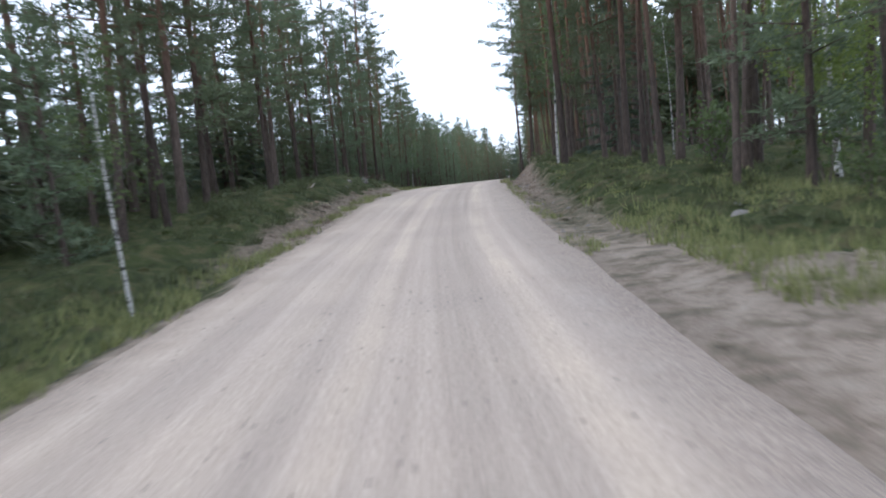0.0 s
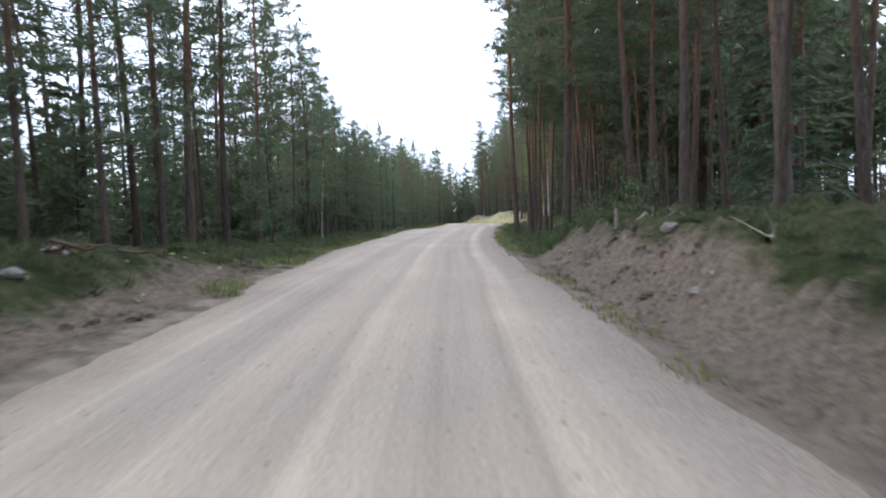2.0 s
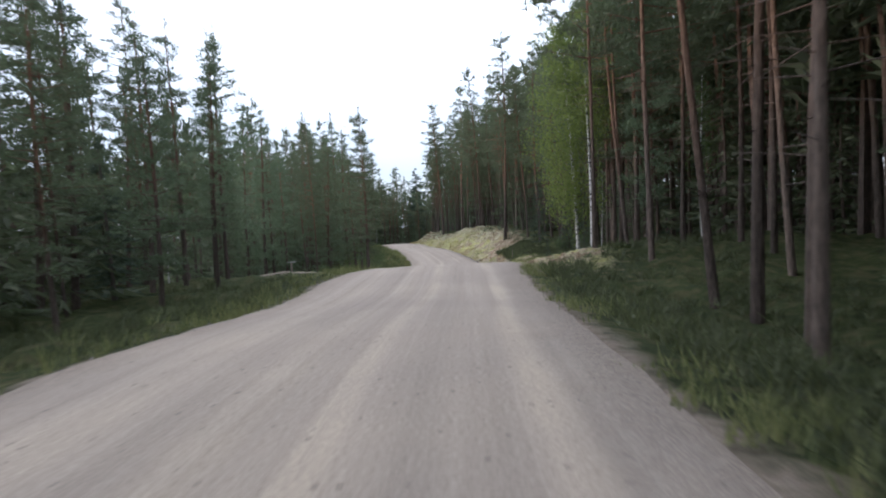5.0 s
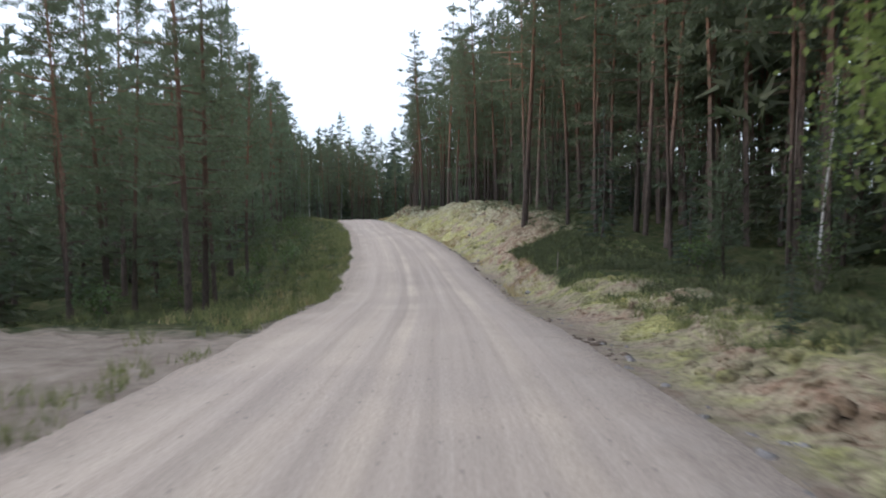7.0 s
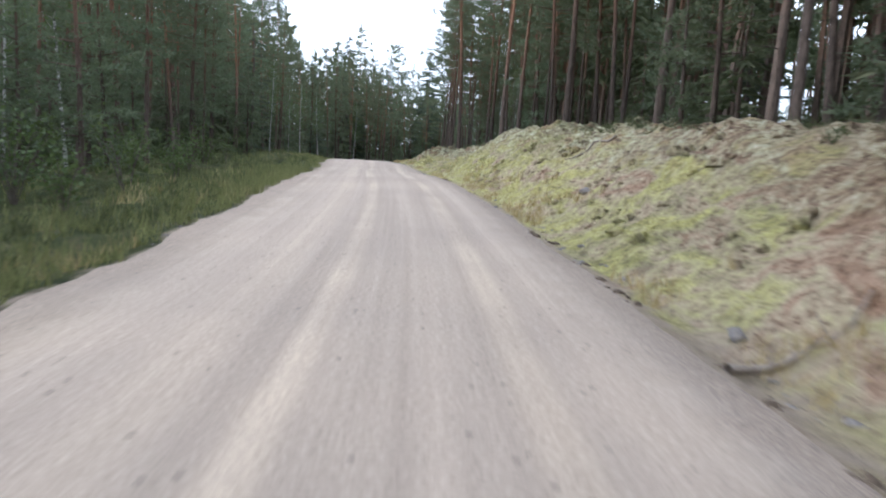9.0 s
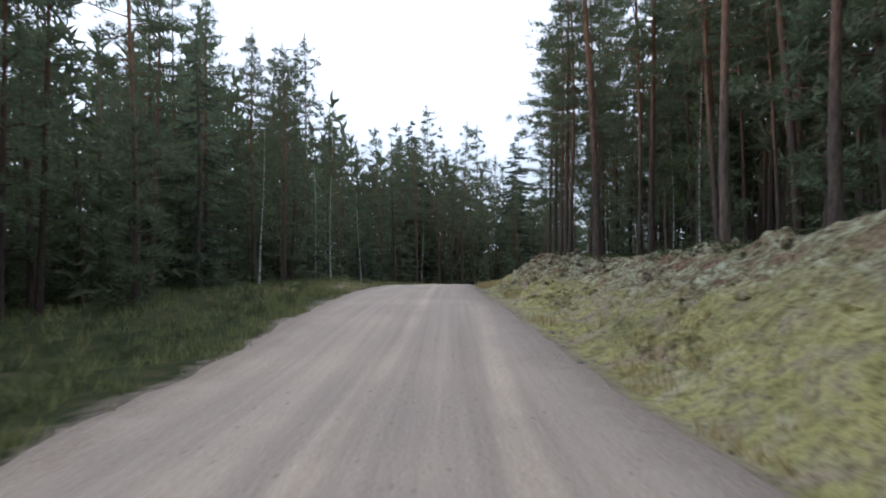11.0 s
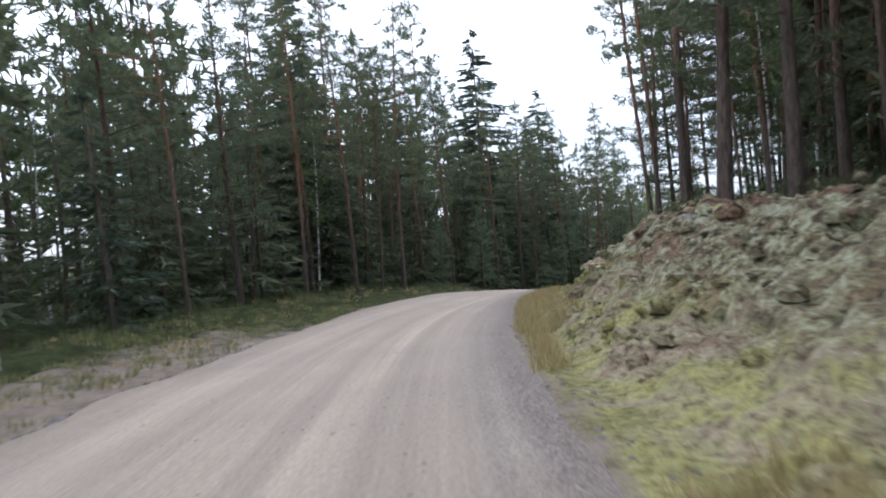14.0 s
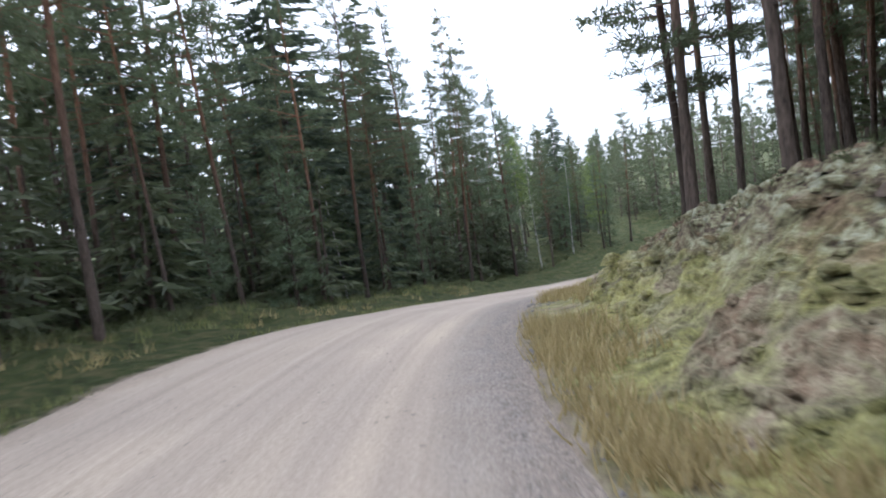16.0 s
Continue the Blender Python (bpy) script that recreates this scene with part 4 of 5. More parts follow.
for kind, s, l, size in HEROES:
    # a pole is a thin tall pine, a trunk a stout one
    v = {"pole": random.randrange(2), "trunk": 5, "tall": random.randrange(4), "birch": 0, "birch_high": 1, "edge_high": 1}.get(kind)
    stand({"pole": "tall", "trunk": "tall", "birch_high": "birch", "edge_high": "edge"}.get(kind, kind), s, l, size, variant=v, single=kind != "edge")

rng = random.Random(5)


count = {"pine": 0, "slim": 0}
for band, tries, gap in ((2.6, 800, 1.4), (7.0, 1900, 1.45)):
    for _ in range(tries):
        side = rng.choice((-1, 1))
        s = rng.uniform(-10, 222)
        l = tree_line(s, side) + abs(rng.gauss(0, 0.2)) + band * rng.random()
        low_zone = side < 0 and (57 < s < 112)
        p = rng.random()
        if side < 0 and 188 < s < 214:
            kind = "spruce" if p < 0.07 else "tall" if p < 0.45 else "slim" if p < 0.60 else "edge" if p < 0.66 else "thin" if p < 0.70 else "young"
        elif side < 0 and s > 160:
            kind = "spruce" if p < 0.08 else "tall" if p < 0.52 else "slim" if p < 0.70 else "thin" if p < 0.75 else "edge" if p < 0.88 else "young"
        elif low_zone:
            kind = "slim" if p < 0.62 else "edge" if p < 0.72 else "young" if p < 0.84 else "spruce" if p < 0.90 else "thin" if p < 0.93 else "tall"
        elif side < 0:
            kind = "slim" if p < 0.30 else "edge" if p < 0.42 else "tall" if p < 0.76 else "young" if p < 0.90 else "spruce" if p < 0.97 else "thin"
        elif 40 < s < 78:
            kind = "tall" if p < 0.95 else "young"
        else:
            dense = 0.22 if 80 < s < 140 else 0.08 if s > 160 else 0.0
            kind = "tall" if p < 0.74 - dense else "edge" if p < 0.84 else ("spruce" if s < 135 else "tall") if p < 0.88 else "young" if p < 0.94 else "slim" if p < 0.98 else "thin"
        pine = "pine" if kind in ("tall", "edge") else kind
        if count.get(pine, 0) > {"pine": 290, "slim": 280}.get(pine, 999):
            continue
        size = rng.uniform(0.82, 1.12) * (0.9 if low_zone else 1.0)
        if kind == "spruce" and s < 180:
            kind, size = "sapling", size * rng.uniform(0.85, 1.4)
        slight = rng.randrange(3) if kind == "tall" and side > 0 and 38 < s < 120 else None
        if stand(kind, s, side * l, size, gap, rng, slight) and pine in count:
            count[pine] += 1


def far_woods():
    """The depth of the forest behind the first rows."""
    rng = np.random.default_rng(77)
    wood_pts, trees = Soup(), Soup()
    xs, ys = rng.uniform(-58, 150, 8500), rng.uniform(-10, 275, 8500)
    s, l = to_line(xs, ys)
    lim = np.array([tree_line(a, 1 if b > 0 else -1) for a, b in zip(s, l)])
    keep = (np.abs(l) > lim + 6.5) & (np.abs(l) < 52)
    xs, ys, l = xs[keep], ys[keep], l[keep]
    cell, out = set(), []
    for x, y in zip(xs, ys):
        c = (int(x / 2.3), int(y / 2.3))
        if c not in cell:
            cell.add(c)
            out.append((x, y))
    out = np.array(out)[:1200]
    # the stand beside the first cutting is open, with sky between its trunks
    open_s, open_l = to_line(out[:, 0], out[:, 1])
    out = out[~((open_l > 0) & (open_s > 14) & (open_s < 58) & (np.arange(len(out)) % 5 < 3))]
    # saplings and small spruces that close the view between the trunks
    ux, uy = rng.uniform(-40, 140, 9000), rng.uniform(-5, 250, 9000)
    us, ul = to_line(ux, uy)
    near = np.array([tree_line(a, 1 if b > 0 else -1) for a, b in zip(us, ul)])
    near = near + np.where((ul > 0) & (us > 12) & (us < 80), 11.0, np.where((ul < 0) & (us > 140), 1.0, 2.5))
    ok = (np.abs(ul) > near) & (np.abs(ul) < near + 20)
    fill = np.stack([ux[ok], uy[ok]], 1)[:640]
    more = ok & (ul < 0) & ((us > 5) & (us < 78) | (us > 128) & (us < 215))
    fill = np.vstack([fill, np.stack([ux[more], uy[more]], 1)[-480:]])
    # closed pine stands beside the low stretch of the road and round the last bend
    close_s, close_l = rng.uniform(57, 116, 230), rng.uniform(9.0, 27.0, 230)
    close_l = np.where(close_s < 64, 9.0 + (close_l - 9.0) * 0.5, close_l)
    close_s, close_l = np.append(close_s, rng.uniform(150, 212, 85)), np.append(close_l, -rng.uniform(17.0, 36.0, 85))
    close_s, close_l = np.append(close_s, rng.uniform(116, 214, 120)), np.append(close_l, rng.uniform(9.5, 22.0, 120))
    more_rng = np.random.default_rng(91)
    close_s, close_l = np.append(close_s, more_rng.uniform(176, 214, 55)), np.append(close_l, more_rng.uniform(10.0, 24.0, 55))
    cx, cy, _ = on_line(close_s, close_l)
    first_fill, first_close = len(out), len(out) + len(fill)
    out = np.vstack([out, fill, np.stack([cx, cy], 1)])
    zs = height(out[:, 0], out[:, 1])
    sl, ll = to_line(out[:, 0], out[:, 1])
    trunks, crowns = [], []
    kinds = []
    for k in range(4):
        a, b = Soup(), Soup()
        pine_shapes(200 + k, 14.5 + k * 0.7, 0.42 + 0.04 * k, 2.0, 21, 5, 9, 0.11, a, b, dead=0, blade=0.46, thick=0.17, sides=4)
        kinds.append((a, b))
    for k in range(2):
        a, b = Soup(), Soup()
        spruce_shapes(220 + k, 12 + k, 1.8, 0.13, a, b, whorls=14, per=6, blades=6, blade=0.75, bough=False)
        kinds.append((a, b))
    low = []
    for k in range(2):
        a, b = Soup(), Soup()
        spruce_shapes(230 + k, 4.2 + k, 1.3, 0.05, a, b, whorls=10, per=6, blades=8, blade=0.42, bough=False)
        low.append((a, b))
    wv, wf, lv, lf = [], [], [], []
    deep = []
    for k in range(3):
        a, b = Soup(), Soup()
        pine_shapes(240 + k, 14.5 + k * 0.9, 0.34 + 0.04 * k, 2.2, 18, 4, 4, 0.11, a, b, dead=0, blade=0.95, thick=0.30, sides=4)
        deep.append((a, b))
    packs = [[(np.vstack(q.v), q.f) for q in pair] for pair in kinds + low + deep]
    nw = nl = 0
    for number, ((x, y), z, along, across) in enumerate(zip(out, zs, sl, ll)):
        pair = packs[rng.choice(8, p=[0.15, 0.15, 0.15, 0.15, 0.05, 0.05, 0.15, 0.15])]
        a, k = rng.uniform(0, 6.28), rng.uniform(0.85, 1.15)
        # the left side is younger growth, lowest far from the road
        if across < 0 and along < 165:
            k *= 0.8 if across > -22 else 0.75
        if number >= first_close:
            pair, k = packs[8 + number % 3], rng.uniform(0.8, 1.05)
        elif number >= first_fill:
            pair, k = packs[6 + number % 2], rng.uniform(0.7, 1.35)
        elif (across > 17 and 56 < along < 175 or across < -17 and along > 110) and rng.random() < 0.85:
            pair = packs[8 + int(rng.integers(3))]
        elif abs(across) > 30:
            pair = packs[6 + int(rng.integers(2))]
            k *= rng.uniform(1.5, 2.0) if abs(across) > 42 else 1.3
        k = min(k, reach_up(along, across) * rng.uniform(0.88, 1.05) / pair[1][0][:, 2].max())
        rot = np.array([[math.cos(a), -math.sin(a), 0], [math.sin(a), math.cos(a), 0], [0, 0, 1]]) * k
        v, f = pair[0]
        wv.append(v @ rot.T + (x, y, z))
        wf.extend([[i + nw for i in q] for q in f])
        nw += len(v)
        v, f = pair[1]
        lv.append(v @ rot.T + (x, y, z))
        lf.extend([[i + nl for i in q] for q in f])
        nl += len(v)
    top = tagged(new("far_woods"), "dense dark pine and spruce forest behind the first trees", "forest", kind="stuff")
    for name, v, f, mat in (("trunks", wv, wf, PINE_BARK), ("crowns", lv, lf, PINE_NEEDLE)):
        ob = mesh_object(name, np.vstack(v), f, mat, smooth=False, parent=top)
        tagged(ob, kind="stuff")


far_woods()
for kind, obs in PARENTS.items():
    for ob, used in zip(obs, USED[kind]):
        if not used:
            for o in (*ob.children_recursive, ob):
                bpy.data.objects.remove(o)


# ---- undergrowth, stones and small things ----
def part(name, mesh, parent, label=""):
    ob = new(name, mesh)
    ob.parent = parent
    return tagged(ob, label)


def shrub_shapes(seed, h, spread, wood, leaf, stems=7, leaves=260, size=0.085):
    """A broadleaf bush: several thin stems from one root, leaves along the upper part."""
    rng = np.random.default_rng(seed)
    for i in range(stems):
        a = i * 2.4 + rng.normal(0, 0.4)
        k = rng.uniform(0.55, 1.0)
        top = np.array([math.cos(a) * spread * k, math.sin(a) * spread * k, h * rng.uniform(0.7, 1.0)])
        mid = top * (0.4, 0.4, 0.55)
        wood.tube([(0, 0, -0.1), mid, top], [0.014, 0.009, 0.003], 4)
        m = leaves // stems
        w = rng.uniform(0.25, 1.05, m)
        c = mid * np.minimum(1, w * 2)[:, None] + (top - mid) * np.maximum(0, w * 2 - 1)[:, None] + rng.normal(0, 0.17 * spread + 0.05, (m, 3))
        leaf.leaves(c, rng.normal(0, 1, (m, 3)) + (0, 0, 0.2), size * rng.uniform(0.6, 1.3, m), rng)


SHRUBS = []
for k in range(3):
    wood, leaf = Soup(), Soup()
    shrub_shapes(300 + k, 1.0 + 0.3 * k, 0.45 + 0.12 * k, wood, leaf, stems=6 + k, leaves=420)
    top = tagged(new("shrub"), "leafy green bush with thin brown stems", "shrub", "bushes along the road")
    part("stem", wood.mesh("stem", TWIG, True), top)
    part("foliage", leaf.mesh("foliage", SHRUB_LEAF), top)
    SHRUBS.append(top)
# metres along, metres across, size
BUSHES = [(15.5, 6.4, 1.5), (17.5, 7.2, 1.2), (12.0, 7.0, 1.1), (9.0, 6.0, 0.8), (46.0, 3.6, 0.8), (44.4, 4.4, 1.0), (42.8, 5.0, 1.1), (52.0, 3.3, 0.5), (43.0, 3.4, 0.8), (44.6, 2.9, 0.55), (41.6, 3.9, 1.0), (40.6, 4.6, 1.1), (45.8, 3.2, 0.7), (48.4, 3.1, 0.5),
          (47.5, 4.6, 0.9), (96.0, -8.0, 1.0), (99.0, -7.0, 0.9), (104.0, -7.6, 1.2), (108.0, -6.6, 1.0), (112.0, -7.4, 1.3), (116.0, -7.0, 1.1),
          (119.5, -8.2, 1.2), (123.0, -7.4, 1.0), (92.0, 6.6, 0.8), (95.5, 6.0, 0.9), (132.0, -7.5, 1.0), (141.0, -7.6, 0.9), (149.0, -9.0, 1.1),
          (101.0, -5.6, 0.7), (106.5, -5.4, 0.8), (110.5, -5.6, 0.9), (114.0, -5.2, 0.8), (117.5, -5.6, 1.0), (121.5, -5.8, 0.9), (126.0, -6.6, 1.1), (129.0, -6.0, 0.8)]
for i, (s, l, size) in enumerate(BUSHES):
    x, y, _ = (float(v) for v in on_line(np.array(s), np.array(l)))
    m = Matrix.Translation((x, y, float(height(x, y)[0]))) @ Matrix.Rotation(i * 1.7, 4, "Z") @ Matrix.Diagonal((size, size, size, 1))
    ob = SHRUBS[i % 3]
    if i >= 3:
        ob = copy_thing(ob, m)
    ob.matrix_basis = m


def scatter(count, s_from, s_to, d_from, d_to, side, seed, skip=None):
    """Random places beside the road; d counts from the gravel's edge."""
    rng = np.random.default_rng(seed)
    s = rng.uniform(s_from, s_to, count)
    el, er = road_edges(s)
    d = d_from + (d_to - d_from) * rng.random(count) ** 1.3
    l = np.where(side > 0, er + d, -el - d)
    keep = lattice(s * 0.8, l * 1.1, seed) > (-0.25 if skip is None else skip)
    s, l = s[keep], l[keep]
    x, y, _ = on_line(s, l)
    return np.stack([x, y, land(s, l, x, y)], 1), rng


def tufts_of(name, patches, mat, label, category, per, lean, width):
    """Blades in tufts, joined into one sheet of growth. A patch: count, s from, s to, d from, d to, side, height, threshold."""
    soup = Soup()
    for i, (count, s0, s1, d0, d1, side, tall, skip) in enumerate(patches):
        p, rng = scatter(count, s0, s1, d0, d1, side, 400 + i + len(name), skip)
        b = np.repeat(p, per, 0) + rng.normal(0, 0.07, (len(p) * per, 3)) * (1, 1, 0.1)
        w = rng.normal(0, lean, (len(b), 3)) * (1, 1, 0.3) + (0, 0, 1)
        soup.blades(b, w, tall * rng.uniform(0.5, 1.25, len(b)), width, rng)
    ob = new(name, soup.mesh(name, mat))
    return tagged(ob, label, category, kind="stuff")


tufts_of("grass", [
    (1300, 87, 107, 1.4, 4.8, 1, 0.15, -0.2), (900, 9, 25, 1.5, 4.6, 1, 0.12, -0.3),
    (900, 60, 200, -0.05, 0.45, -1, 0.14, -0.1), (500, 8, 76, -0.05, 0.4, 1, 0.12, 0.0), (1100, 146, 176, 0.5, 3.8, -1, 0.13, -0.1),
    (500, -5, 12, 0.05, 1.6, -1, 0.22, -0.2), (700, 12, 44, 0.05, 0.8, -1, 0.18, 0.1), (260, 44, 60, 0.05, 1.2, -1, 0.12, 0.0), (1500, 93, 146, 0.6, 5.5, -1, 0.30, -0.3), (1200, 60, 150, 0.1, 1.5, -1, 0.24, -0.2), (900, 92, 128, 0.1, 2.4, -1, 0.28, -0.2),
    (1100, -2, 14, 1.0, 4.5, 1, 0.26, -0.2), (500, 40, 76, 0.1, 1.2, 1, 0.20, 0.0),
    (700, 145, 200, 2.0, 4.0, -1, 0.25, -0.2)], GRASS, "green and yellow grass along the road", "grass", 9, 0.35, 0.018)
tufts_of("dry_grass", [(2600, 152, 192, 0.15, 1.1, 1, 0.24, -0.2), (450, 146, 174, 0.2, 3.6, -1, 0.10, 0.0), (900, 96, 146, 0.2, 1.3, 1, 0.2, 0.1), (300, 92, 124, 0.2, 2.2, -1, 0.24, 0.0), (500, 142, 200, 1.0, 3.0, -1, 0.2, 0.1)],
         DRY_GRASS, "dry straw-coloured grass at the foot of the bank", "grass", 9, 0.35, 0.018)
tufts_of("heather", [
    (2600, -5, 76, 1.2, 6.0, -1, 0.26, -0.1), (1500, 8, 40, 1.7, 6.0, 1, 0.16, -0.1), (1500, 40, 76, 0.6, 6.0, 1, 0.26, -0.4), (900, 76, 96, 2.4, 7.0, 1, 0.28, -0.2),
    (2100, 97, 106.5, 1.5, 4.8, 1, 0.17, -0.3), (260, 86, 97, 1.6, 5.0, 1, 0.18, 0.15), (1500, 92, 146, 0.8, 8.0, -1, 0.28, -0.1), (900, 40, 76, 0.5, 4.0, -1, 0.15, -0.1), (1500, 104, 190, 3.0, 8.0, 1, 0.24, 0.1), (1300, 150, 215, 3.2, 8.0, -1, 0.32, -0.2)],
    HEATH, "dark green heather and bilberry on the forest floor", "heather", 18, 0.75, 0.026)


def dome(rng, rings=3, sides=7):
    """A low rounded clod."""
    v, f = [(0, 0, 0.75)], []
    for i in range(1, rings + 1):
        t = i / rings * 1.9
        for k in range(sides):
            a = k * 6.283 / sides + i * 0.4
            j = 1 + 0.18 * rng.normal()
            v.append((math.sin(t) * math.cos(a) * j, math.sin(t) * math.sin(a) * j, 0.75 * math.cos(t) * (1 + 0.1 * rng.normal())))
    for k in range(sides):
        f.append((0, 1 + k, 1 + (k + 1) % sides))
        for i in range(rings - 1):
            a, b = 1 + i * sides, 1 + (i + 1) * sides
            f.append((a + k, b + k, b + (k + 1) % sides))
            f.append((a + k, b + (k + 1) % sides, a + (k + 1) % sides))
    return np.array(v), f


def clods(name, patches, mat, label, category, seed, squash=0.9):
    """Rounded lumps; on the banks they carry the same cover as the ground under them."""
    rng0 = np.random.default_rng(seed)
    shapes = [dome(rng0) for _ in range(6)]
    soup, at = Soup(), []
    for i, (count, s0, s1, d0, d1, side, size, skip) in enumerate(patches):
        p, rng = scatter(count, s0, s1, d0, d1, side, seed + i, skip)
        for q in p:
            v, f = shapes[rng.integers(6)]
            a, k = rng.uniform(0, 6.28), size * min(2.0, rng.lognormal(0, 0.5))
            rot = np.array([[math.cos(a), -math.sin(a), 0], [math.sin(a), math.cos(a), 0], [0, 0, 1]])
            soup.add((v * (k, k * rng.uniform(0.6, 1.2), k * squash * rng.uniform(0.7, 1.2))) @ rot.T + q - (0, 0, 0.22 * k), f)
            at.append((q[0], q[1], len(v)))
    ob = new(name, soup.mesh(name, mat, True))
    if mat is FLOOR:
        at = np.array(at)
        masks = np.repeat(cover_masks(*to_line(at[:, 0], at[:, 1])), at[:, 2].astype(int), 0)
        ob.data.color_attributes.new("cover", "FLOAT_COLOR", "POINT").data.foreach_set("color", masks.ravel())
    return tagged(ob, label, category, kind="stuff")


clods("moss_cushions", [(900, 76, 96, 0.7, 3.5, 1, 0.07, 0.0), (1500, 96, 138, 0.8, 5.0, 1, 0.08, -0.05), (2600, 138, 197, 0.8, 3.4, 1, 0.095, -0.2),
                        (1700, 138, 197, 2.6, 5.2, 1, 0.10, -0.2), (250, 14, 40, 1.0, 3.5, -1, 0.07, 0.1), (900, 13, 41, 0.2, 2.6, 1, 0.06, -0.1), (500, 10, 40, 0.2, 2.0, -1, 0.06, -0.1)],
      FLOOR, "pale lichen and yellow-green moss cushions on the bank", "moss", 500, 1.0)
TURF = plain_bark("dark_turf", (0.045, 0.035, 0.026), (0.16, 0.12, 0.085))
clods("turf_edge", [(420, 88, 130, -0.15, 0.35, 1, 0.05, 0.1), (70, 136, 190, 1.4, 4.8, 1, 0.07, 0.2)], TURF, "dark torn turf along the foot of the bank", "turf", 580, 0.8)


def lichen_rock():
    """Broken rock grown over with grey-green lichen."""
    m, n, l, b = material("lichen_covered_rock", 0.9, 0.15)
    geo = n.new("ShaderNodeNewGeometry")
    f = noise_node(n, l, 11, coords(n, l), 5, 0.7)
    c = ramp(n, l, f, [(0.34, (0.085, 0.068, 0.050)), (0.46, (0.23, 0.195, 0.135)), (0.58, (0.40, 0.385, 0.27)), (0.72, (0.54, 0.53, 0.41))])
    c = mix(n, l, 0.6, c, ramp(n, l, geo.outputs["Random Per Island"], [(0.0, (0.62, 0.56, 0.5)), (0.5, (0.85, 0.83, 0.76)), (1.0, (1.0, 1.0, 0.93))]), "MULTIPLY")
    patch = noise_node(n, l, 1.15, coords(n, l, "Object", (1, 1, 1.6)), 4, 0.6, 0.7)
    c = mix(n, l, ramp(n, l, patch, [(0.40, (0.8, 0.8, 0.8)), (0.46, (0, 0, 0))]), c, (0.24, 0.155, 0.10))
    c = mix(n, l, ramp(n, l, patch, [(0.55, (0, 0, 0)), (0.62, (0.75, 0.75, 0.75))]), c, (0.40, 0.39, 0.14))
    l.new(c, b.inputs["Base Color"])
    bump(n, l, b, f, 0.8, 0.04)
    return m


def rubble(name, patches, mat, label, category, seed):
    """Angular lumps half sunk in the bank."""
    rng0 = np.random.default_rng(seed)
    shapes = []
    for k in range(6):
        bm = bmesh.new()
        bmesh.ops.create_icosphere(bm, subdivisions=1, radius=1.0)
        v = np.array([q.co for q in bm.verts]) * rng0.uniform(0.65, 1.2, (len(bm.verts), 1))
        shapes.append((v, [[q.index for q in g.verts] for g in bm.faces]))
        bm.free()
    soup = Soup()
    for i, (count, s0, s1, d0, d1, side, size, skip) in enumerate(patches):
        p, rng = scatter(count, s0, s1, d0, d1, side, seed + i, skip)
        for q in p:
            v, f = shapes[rng.integers(6)]
            a, k = rng.uniform(0, 6.28), size * rng.lognormal(0, 0.5)
            rot = np.array([[math.cos(a), -math.sin(a), 0], [math.sin(a), math.cos(a), 0], [0, 0, 1]])
            soup.add((v * (k, k * rng.uniform(0.5, 1.0), k * rng.uniform(0.6, 0.9))) @ rot.T + q - (0, 0, 0.42 * k), f)
    ob = new(name, soup.mesh(name, mat))
    return tagged(ob, label, category, kind="stuff")


rubble("lichen_rocks", [(320, 136, 198, 1.5, 4.8, 1, 0.10, 0.1), (260, 104, 138, 2.6, 5.0, 1, 0.06, 0.15), (60, 14, 40, 0.3, 2.2, 1, 0.04, 0.0), (200, 14, 40, 0.4, 2.0, -1, 0.06, 0.0)],
       lichen_rock(), "broken rocks with pale lichen on the bank", "rocks", 540)
clods("roadside_gravel", [(600, 74, 146, -0.3, 0.5, 1, 0.03, -0.2), (900, 146, 190, -0.5, 0.45, 1, 0.026, -0.8), (400, 10, 42, -0.1, 0.9, 1, 0.03, -0.2), (300, 0, 60, -0.2, 0.5, -1, 0.025, 0.0), (500, 60, 150, -0.25, 0.35, -1, 0.022, 0.0), (700, 148, 168, -0.10, 0.12, -1, 0.03, -0.8)],
      STONE, "loose grey stones along the road's edge", "gravel", 520)


def stone_mesh(seed):
    rng = np.random.default_rng(seed)
    bm = bmesh.new()
    bmesh.ops.create_icosphere(bm, subdivisions=2, radius=0.5)
    cut = [Vector(rng.normal(size=3)).normalized() for _ in range(6)]
    for v in bm.verts:
        for c in cut:
            d = v.co.dot(c)
            if d > 0.34:
                v.co -= c * (d - 0.34)
        v.co *= 1 + 0.06 * rng.normal()
        v.co.z *= 0.65
    me = bpy.data.meshes.new("stone")
    bm.to_mesh(me)
    bm.free()
    me.materials.append(STONE)
    return me


STONE_MESHES = [stone_mesh(600 + k) for k in range(4)]
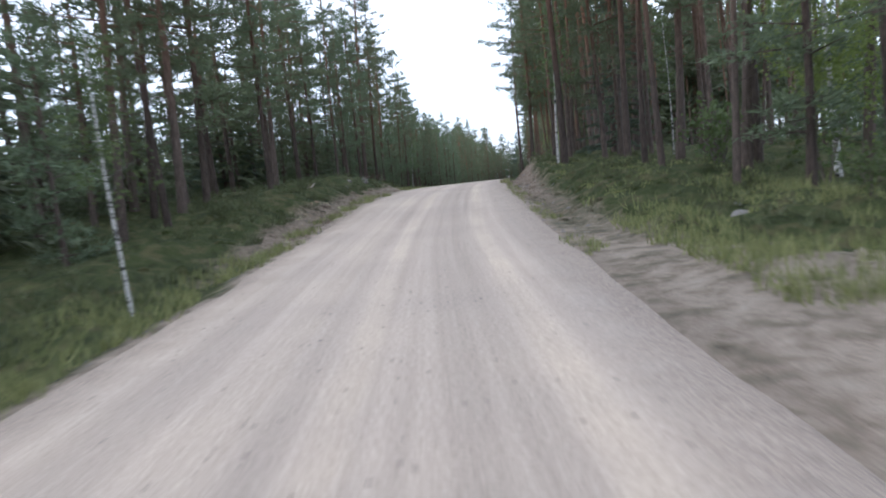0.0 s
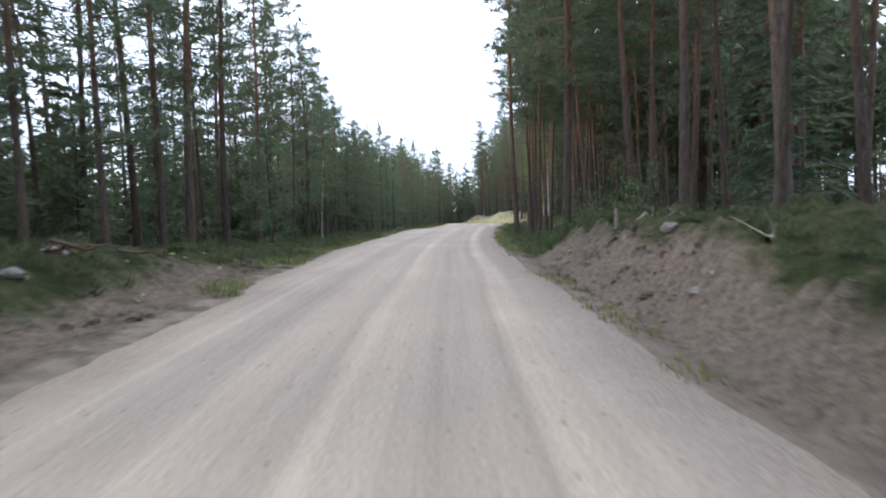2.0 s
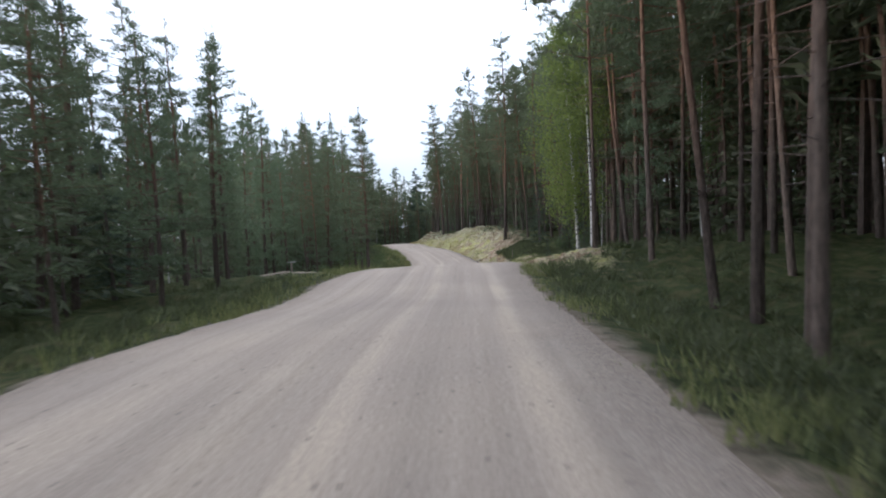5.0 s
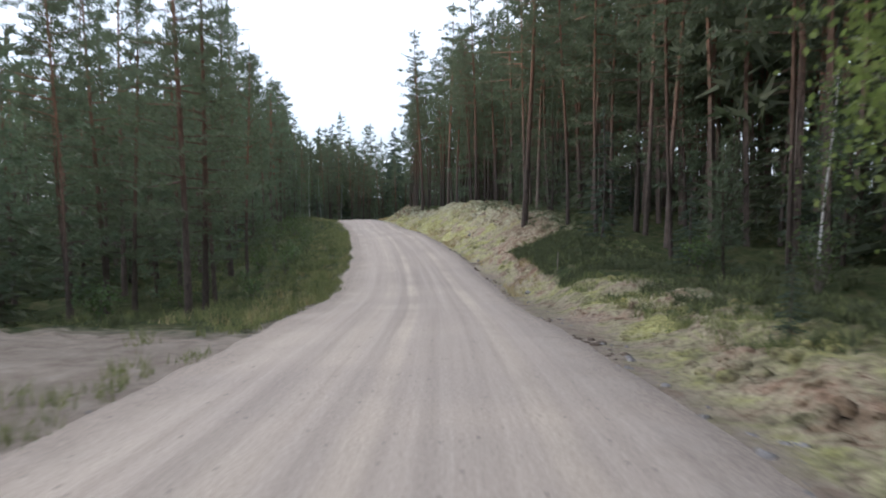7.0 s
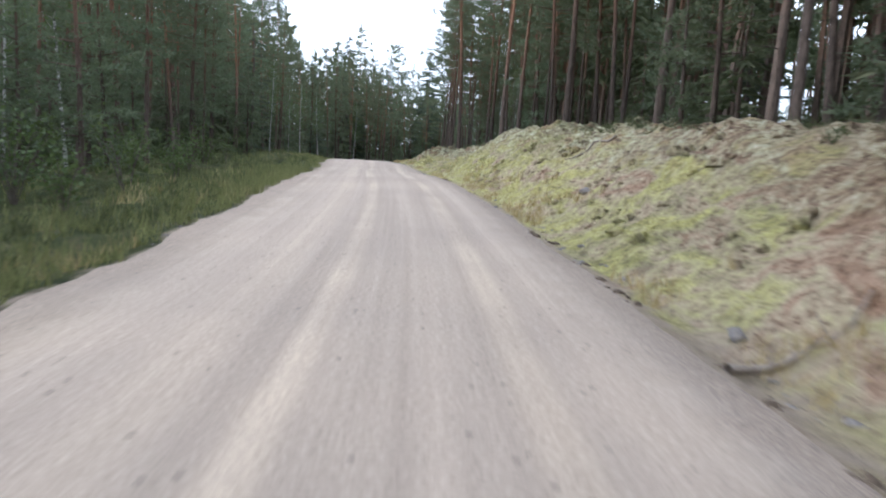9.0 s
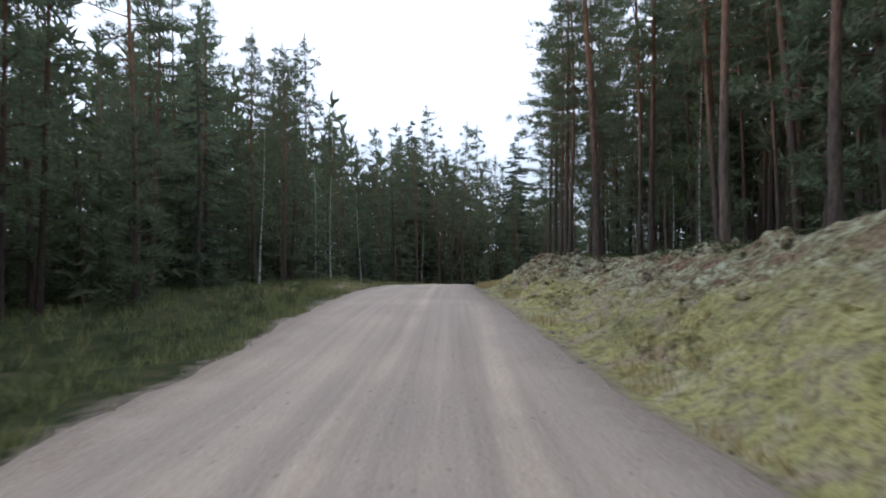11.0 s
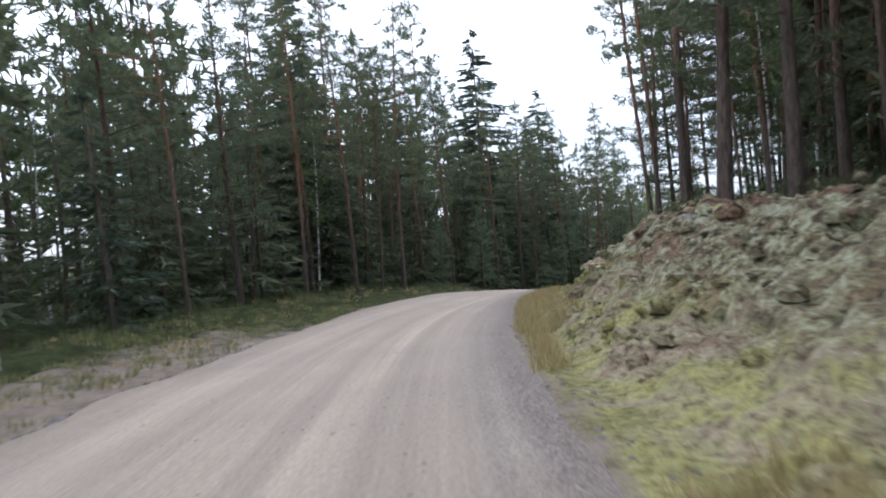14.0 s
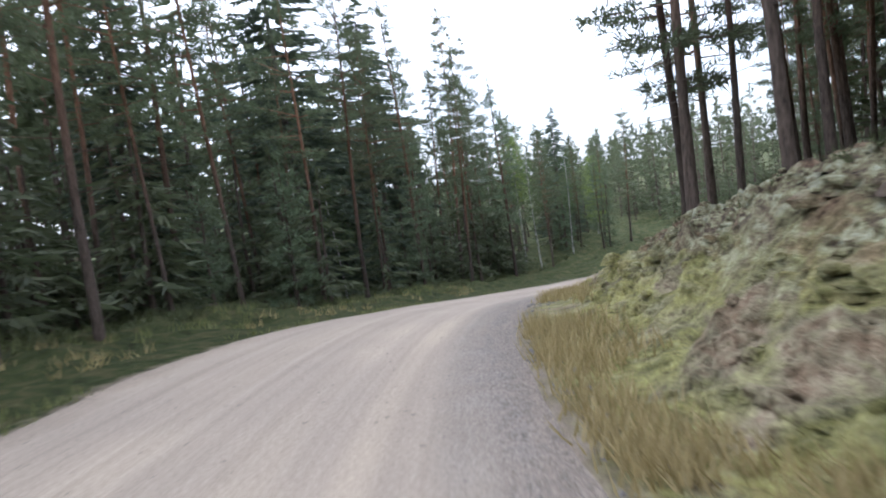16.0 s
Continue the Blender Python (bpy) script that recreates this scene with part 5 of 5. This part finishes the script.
# metres along, metres across, size
STONES = [(27, -4.8, 0.25), (29, -5.2, 0.35), (31.5, -5.0, 0.3), (33, -5.4, 0.4), (26, 3.0, 0.22), (31, 2.6, 0.2), (20, 3.1, 0.25), (34, 3.3, 0.3),
          (108.5, 2.5, 0.2), (116, 3.4, 0.3), (152.5, 5.2, 0.4), (166, 4.1, 0.4), (171, 3.2, 0.35), (176, 4.6, 0.55), (148, 5.8, 0.35),
          (99, 2.6, 0.25), (10, 4.6, 0.3), (11, 5.0, 0.25), (38, 2.3, 0.22)]
for i, (s, l, size) in enumerate(STONES):
    x, y, _ = (float(v) for v in on_line(np.array(s), np.array(l)))
    ob = new("stone", STONE_MESHES[i % 4])
    ob.matrix_basis = Matrix.Translation((x, y, float(height(x, y)[0]) + size * 0.08)) @ Matrix.Rotation(i * 2.1, 4, "Z") @ Matrix.Diagonal((size, size * 0.8, size, 1))
    tagged(ob, "weathered grey boulder half sunk in the bank" if size > 0.45 else "small grey stone lying on the sandy verge", "stone", "stones beside the road")


def stake(s, l, tall, width, mat, label):
    """A thin square stake driven into the ground, its top cut at a slant."""
    x, y, _ = (float(v) for v in on_line(np.array(s), np.array(l)))
    bm = bmesh.new()
    bmesh.ops.create_cube(bm, size=1.0)
    for v in bm.verts:
        v.co = Vector((v.co.x * width, v.co.y * width, (v.co.z + 0.5) * tall - (0.06 if v.co.z > 0 and v.co.x > 0 else 0) - (0.2 if v.co.z < 0 else 0)))
    bmesh.ops.bevel(bm, geom=list(bm.edges), offset=width * 0.12, segments=1, affect="EDGES")
    me = bpy.data.meshes.new("marker_stake")
    bm.to_mesh(me)
    bm.free()
    me.materials.append(mat)
    ob = new("marker_stake", me)
    ob.matrix_basis = Matrix.Translation((x, y, float(height(x, y)[0]))) @ Matrix.Rotation(0.6, 4, "Z") @ Matrix.Rotation(0.04, 4, "X")
    return tagged(ob, label, "stake")


GREY_WOOD = plain_bark("grey_wood", (0.16, 0.13, 0.10), (0.36, 0.31, 0.26))
stake(36.0, 3.0, 0.4, 0.06, GREY_WOOD, "short weathered wooden stake in the sandy bank")
stake(99.6, 3.6, 0.5, 0.025, GREY_WOOD, "thin weathered wooden stake among the heather")


def fallen_branch(s, l, length, turn, seed):
    x, y, _ = (float(v) for v in on_line(np.array(s), np.array(l)))
    rng = np.random.default_rng(seed)
    soup = Soup()
    k = 8
    u = np.linspace(-0.5, 0.5, k) * length
    px, py = x + np.cos(turn) * u, y + np.sin(turn) * u
    pz = height(px, py) + 0.03 + 0.02 * rng.random(k)
    pts = np.stack([px, py, pz], 1)
    soup.tube(pts, np.linspace(0.035, 0.010, k), 6)
    for i in (2, 4, 5):
        soup.tube([pts[i], pts[i] + rng.normal(0, 0.15, 3) + (0, 0, 0.18)], [0.012, 0.004], 4)
    ob = new("fallen_branch", soup.mesh("fallen_branch", GREY_WOOD, True))
    return tagged(ob, "dry grey fallen branch lying on the mossy bank", "branch")


fallen_branch(108.0, 2.7, 1.4, 0.3, 1)
fallen_branch(172.5, 4.0, 1.6, 1.2, 2)
fallen_branch(31.0, 3.4, 0.9, 0.9, 3)
fallen_branch(150.5, 3.2, 1.1, 1.9, 4)
fallen_branch(118.5, 4.2, 1.2, 2.4, 5)
fallen_branch(35.2, 3.6, 1.0, 0.2, 6)
fallen_branch(23.5, -5.2, 1.3, 1.5, 7)


def brush_heap(s, l, count, seed):
    """Dark branches thrown together on the bank's brow."""
    x, y, _ = (float(v) for v in on_line(np.array(s), np.array(l)))
    base = Vector((x, y, float(height(x, y)[0])))
    rng = np.random.default_rng(seed)
    top = tagged(new("brush_heap"), "heap of dark dead branches on the sandy bank", "brush")
    top.location = base
    for i in range(count):
        soup = Soup()
        a, long = rng.uniform(0, 6.28), rng.uniform(0.5, 1.0)
        mid = rng.normal(0, 0.35, 3) * (1.6, 1.6, 0) + (0, 0, rng.uniform(0.05, 0.3))
        way = np.array([math.cos(a), math.sin(a), rng.uniform(-0.12, 0.12)]) * long / 2
        bend = rng.normal(0, 0.06, 3)
        soup.tube([mid - way, mid + bend, mid + way], [0.026, 0.021, 0.010], 5)
        for side in (-0.3, 0.25, 0.6):
            q = mid + way * side + bend * (1 - abs(side))
            soup.tube([q, q + rng.normal(0, 0.16, 3) + way * 0.3], [0.014, 0.004], 3)
        part("branch", soup.mesh("branch", TURF, True), top)
    return top


brush_heap(32.3, -5.2, 9, 11)


def low_post(s, l):
    """A knee-high post with a short pale board nailed across its top."""
    x, y, _ = (float(v) for v in on_line(np.array(s), np.array(l)))
    top = tagged(new("low_post"), "knee-high grey post with a pale board on top", "post")
    top.matrix_basis = Matrix.Translation((x, y, float(height(x, y)[0]))) @ Matrix.Rotation(0.15, 4, "Z")
    for name, size, z, mat in (("post", (0.09, 0.09, 0.85), 0.22, GREY_WOOD), ("board", (0.40, 0.12, 0.05), 0.67, PALE_WOOD)):
        bm = bmesh.new()
        bmesh.ops.create_cube(bm, size=1.0)
        for v in bm.verts:
            v.co = Vector((v.co.x * size[0], v.co.y * size[1], v.co.z * size[2] + z))
        bmesh.ops.bevel(bm, geom=list(bm.edges), offset=0.008, segments=1, affect="EDGES")
        me = bpy.data.meshes.new(name)
        bm.to_mesh(me)
        bm.free()
        me.materials.append(mat)
        part(name, me, top)
    return top


PALE_WOOD = plain_bark("pale_wood", (0.22, 0.21, 0.19), (0.38, 0.37, 0.34))
low_post(89.5, -8.6)
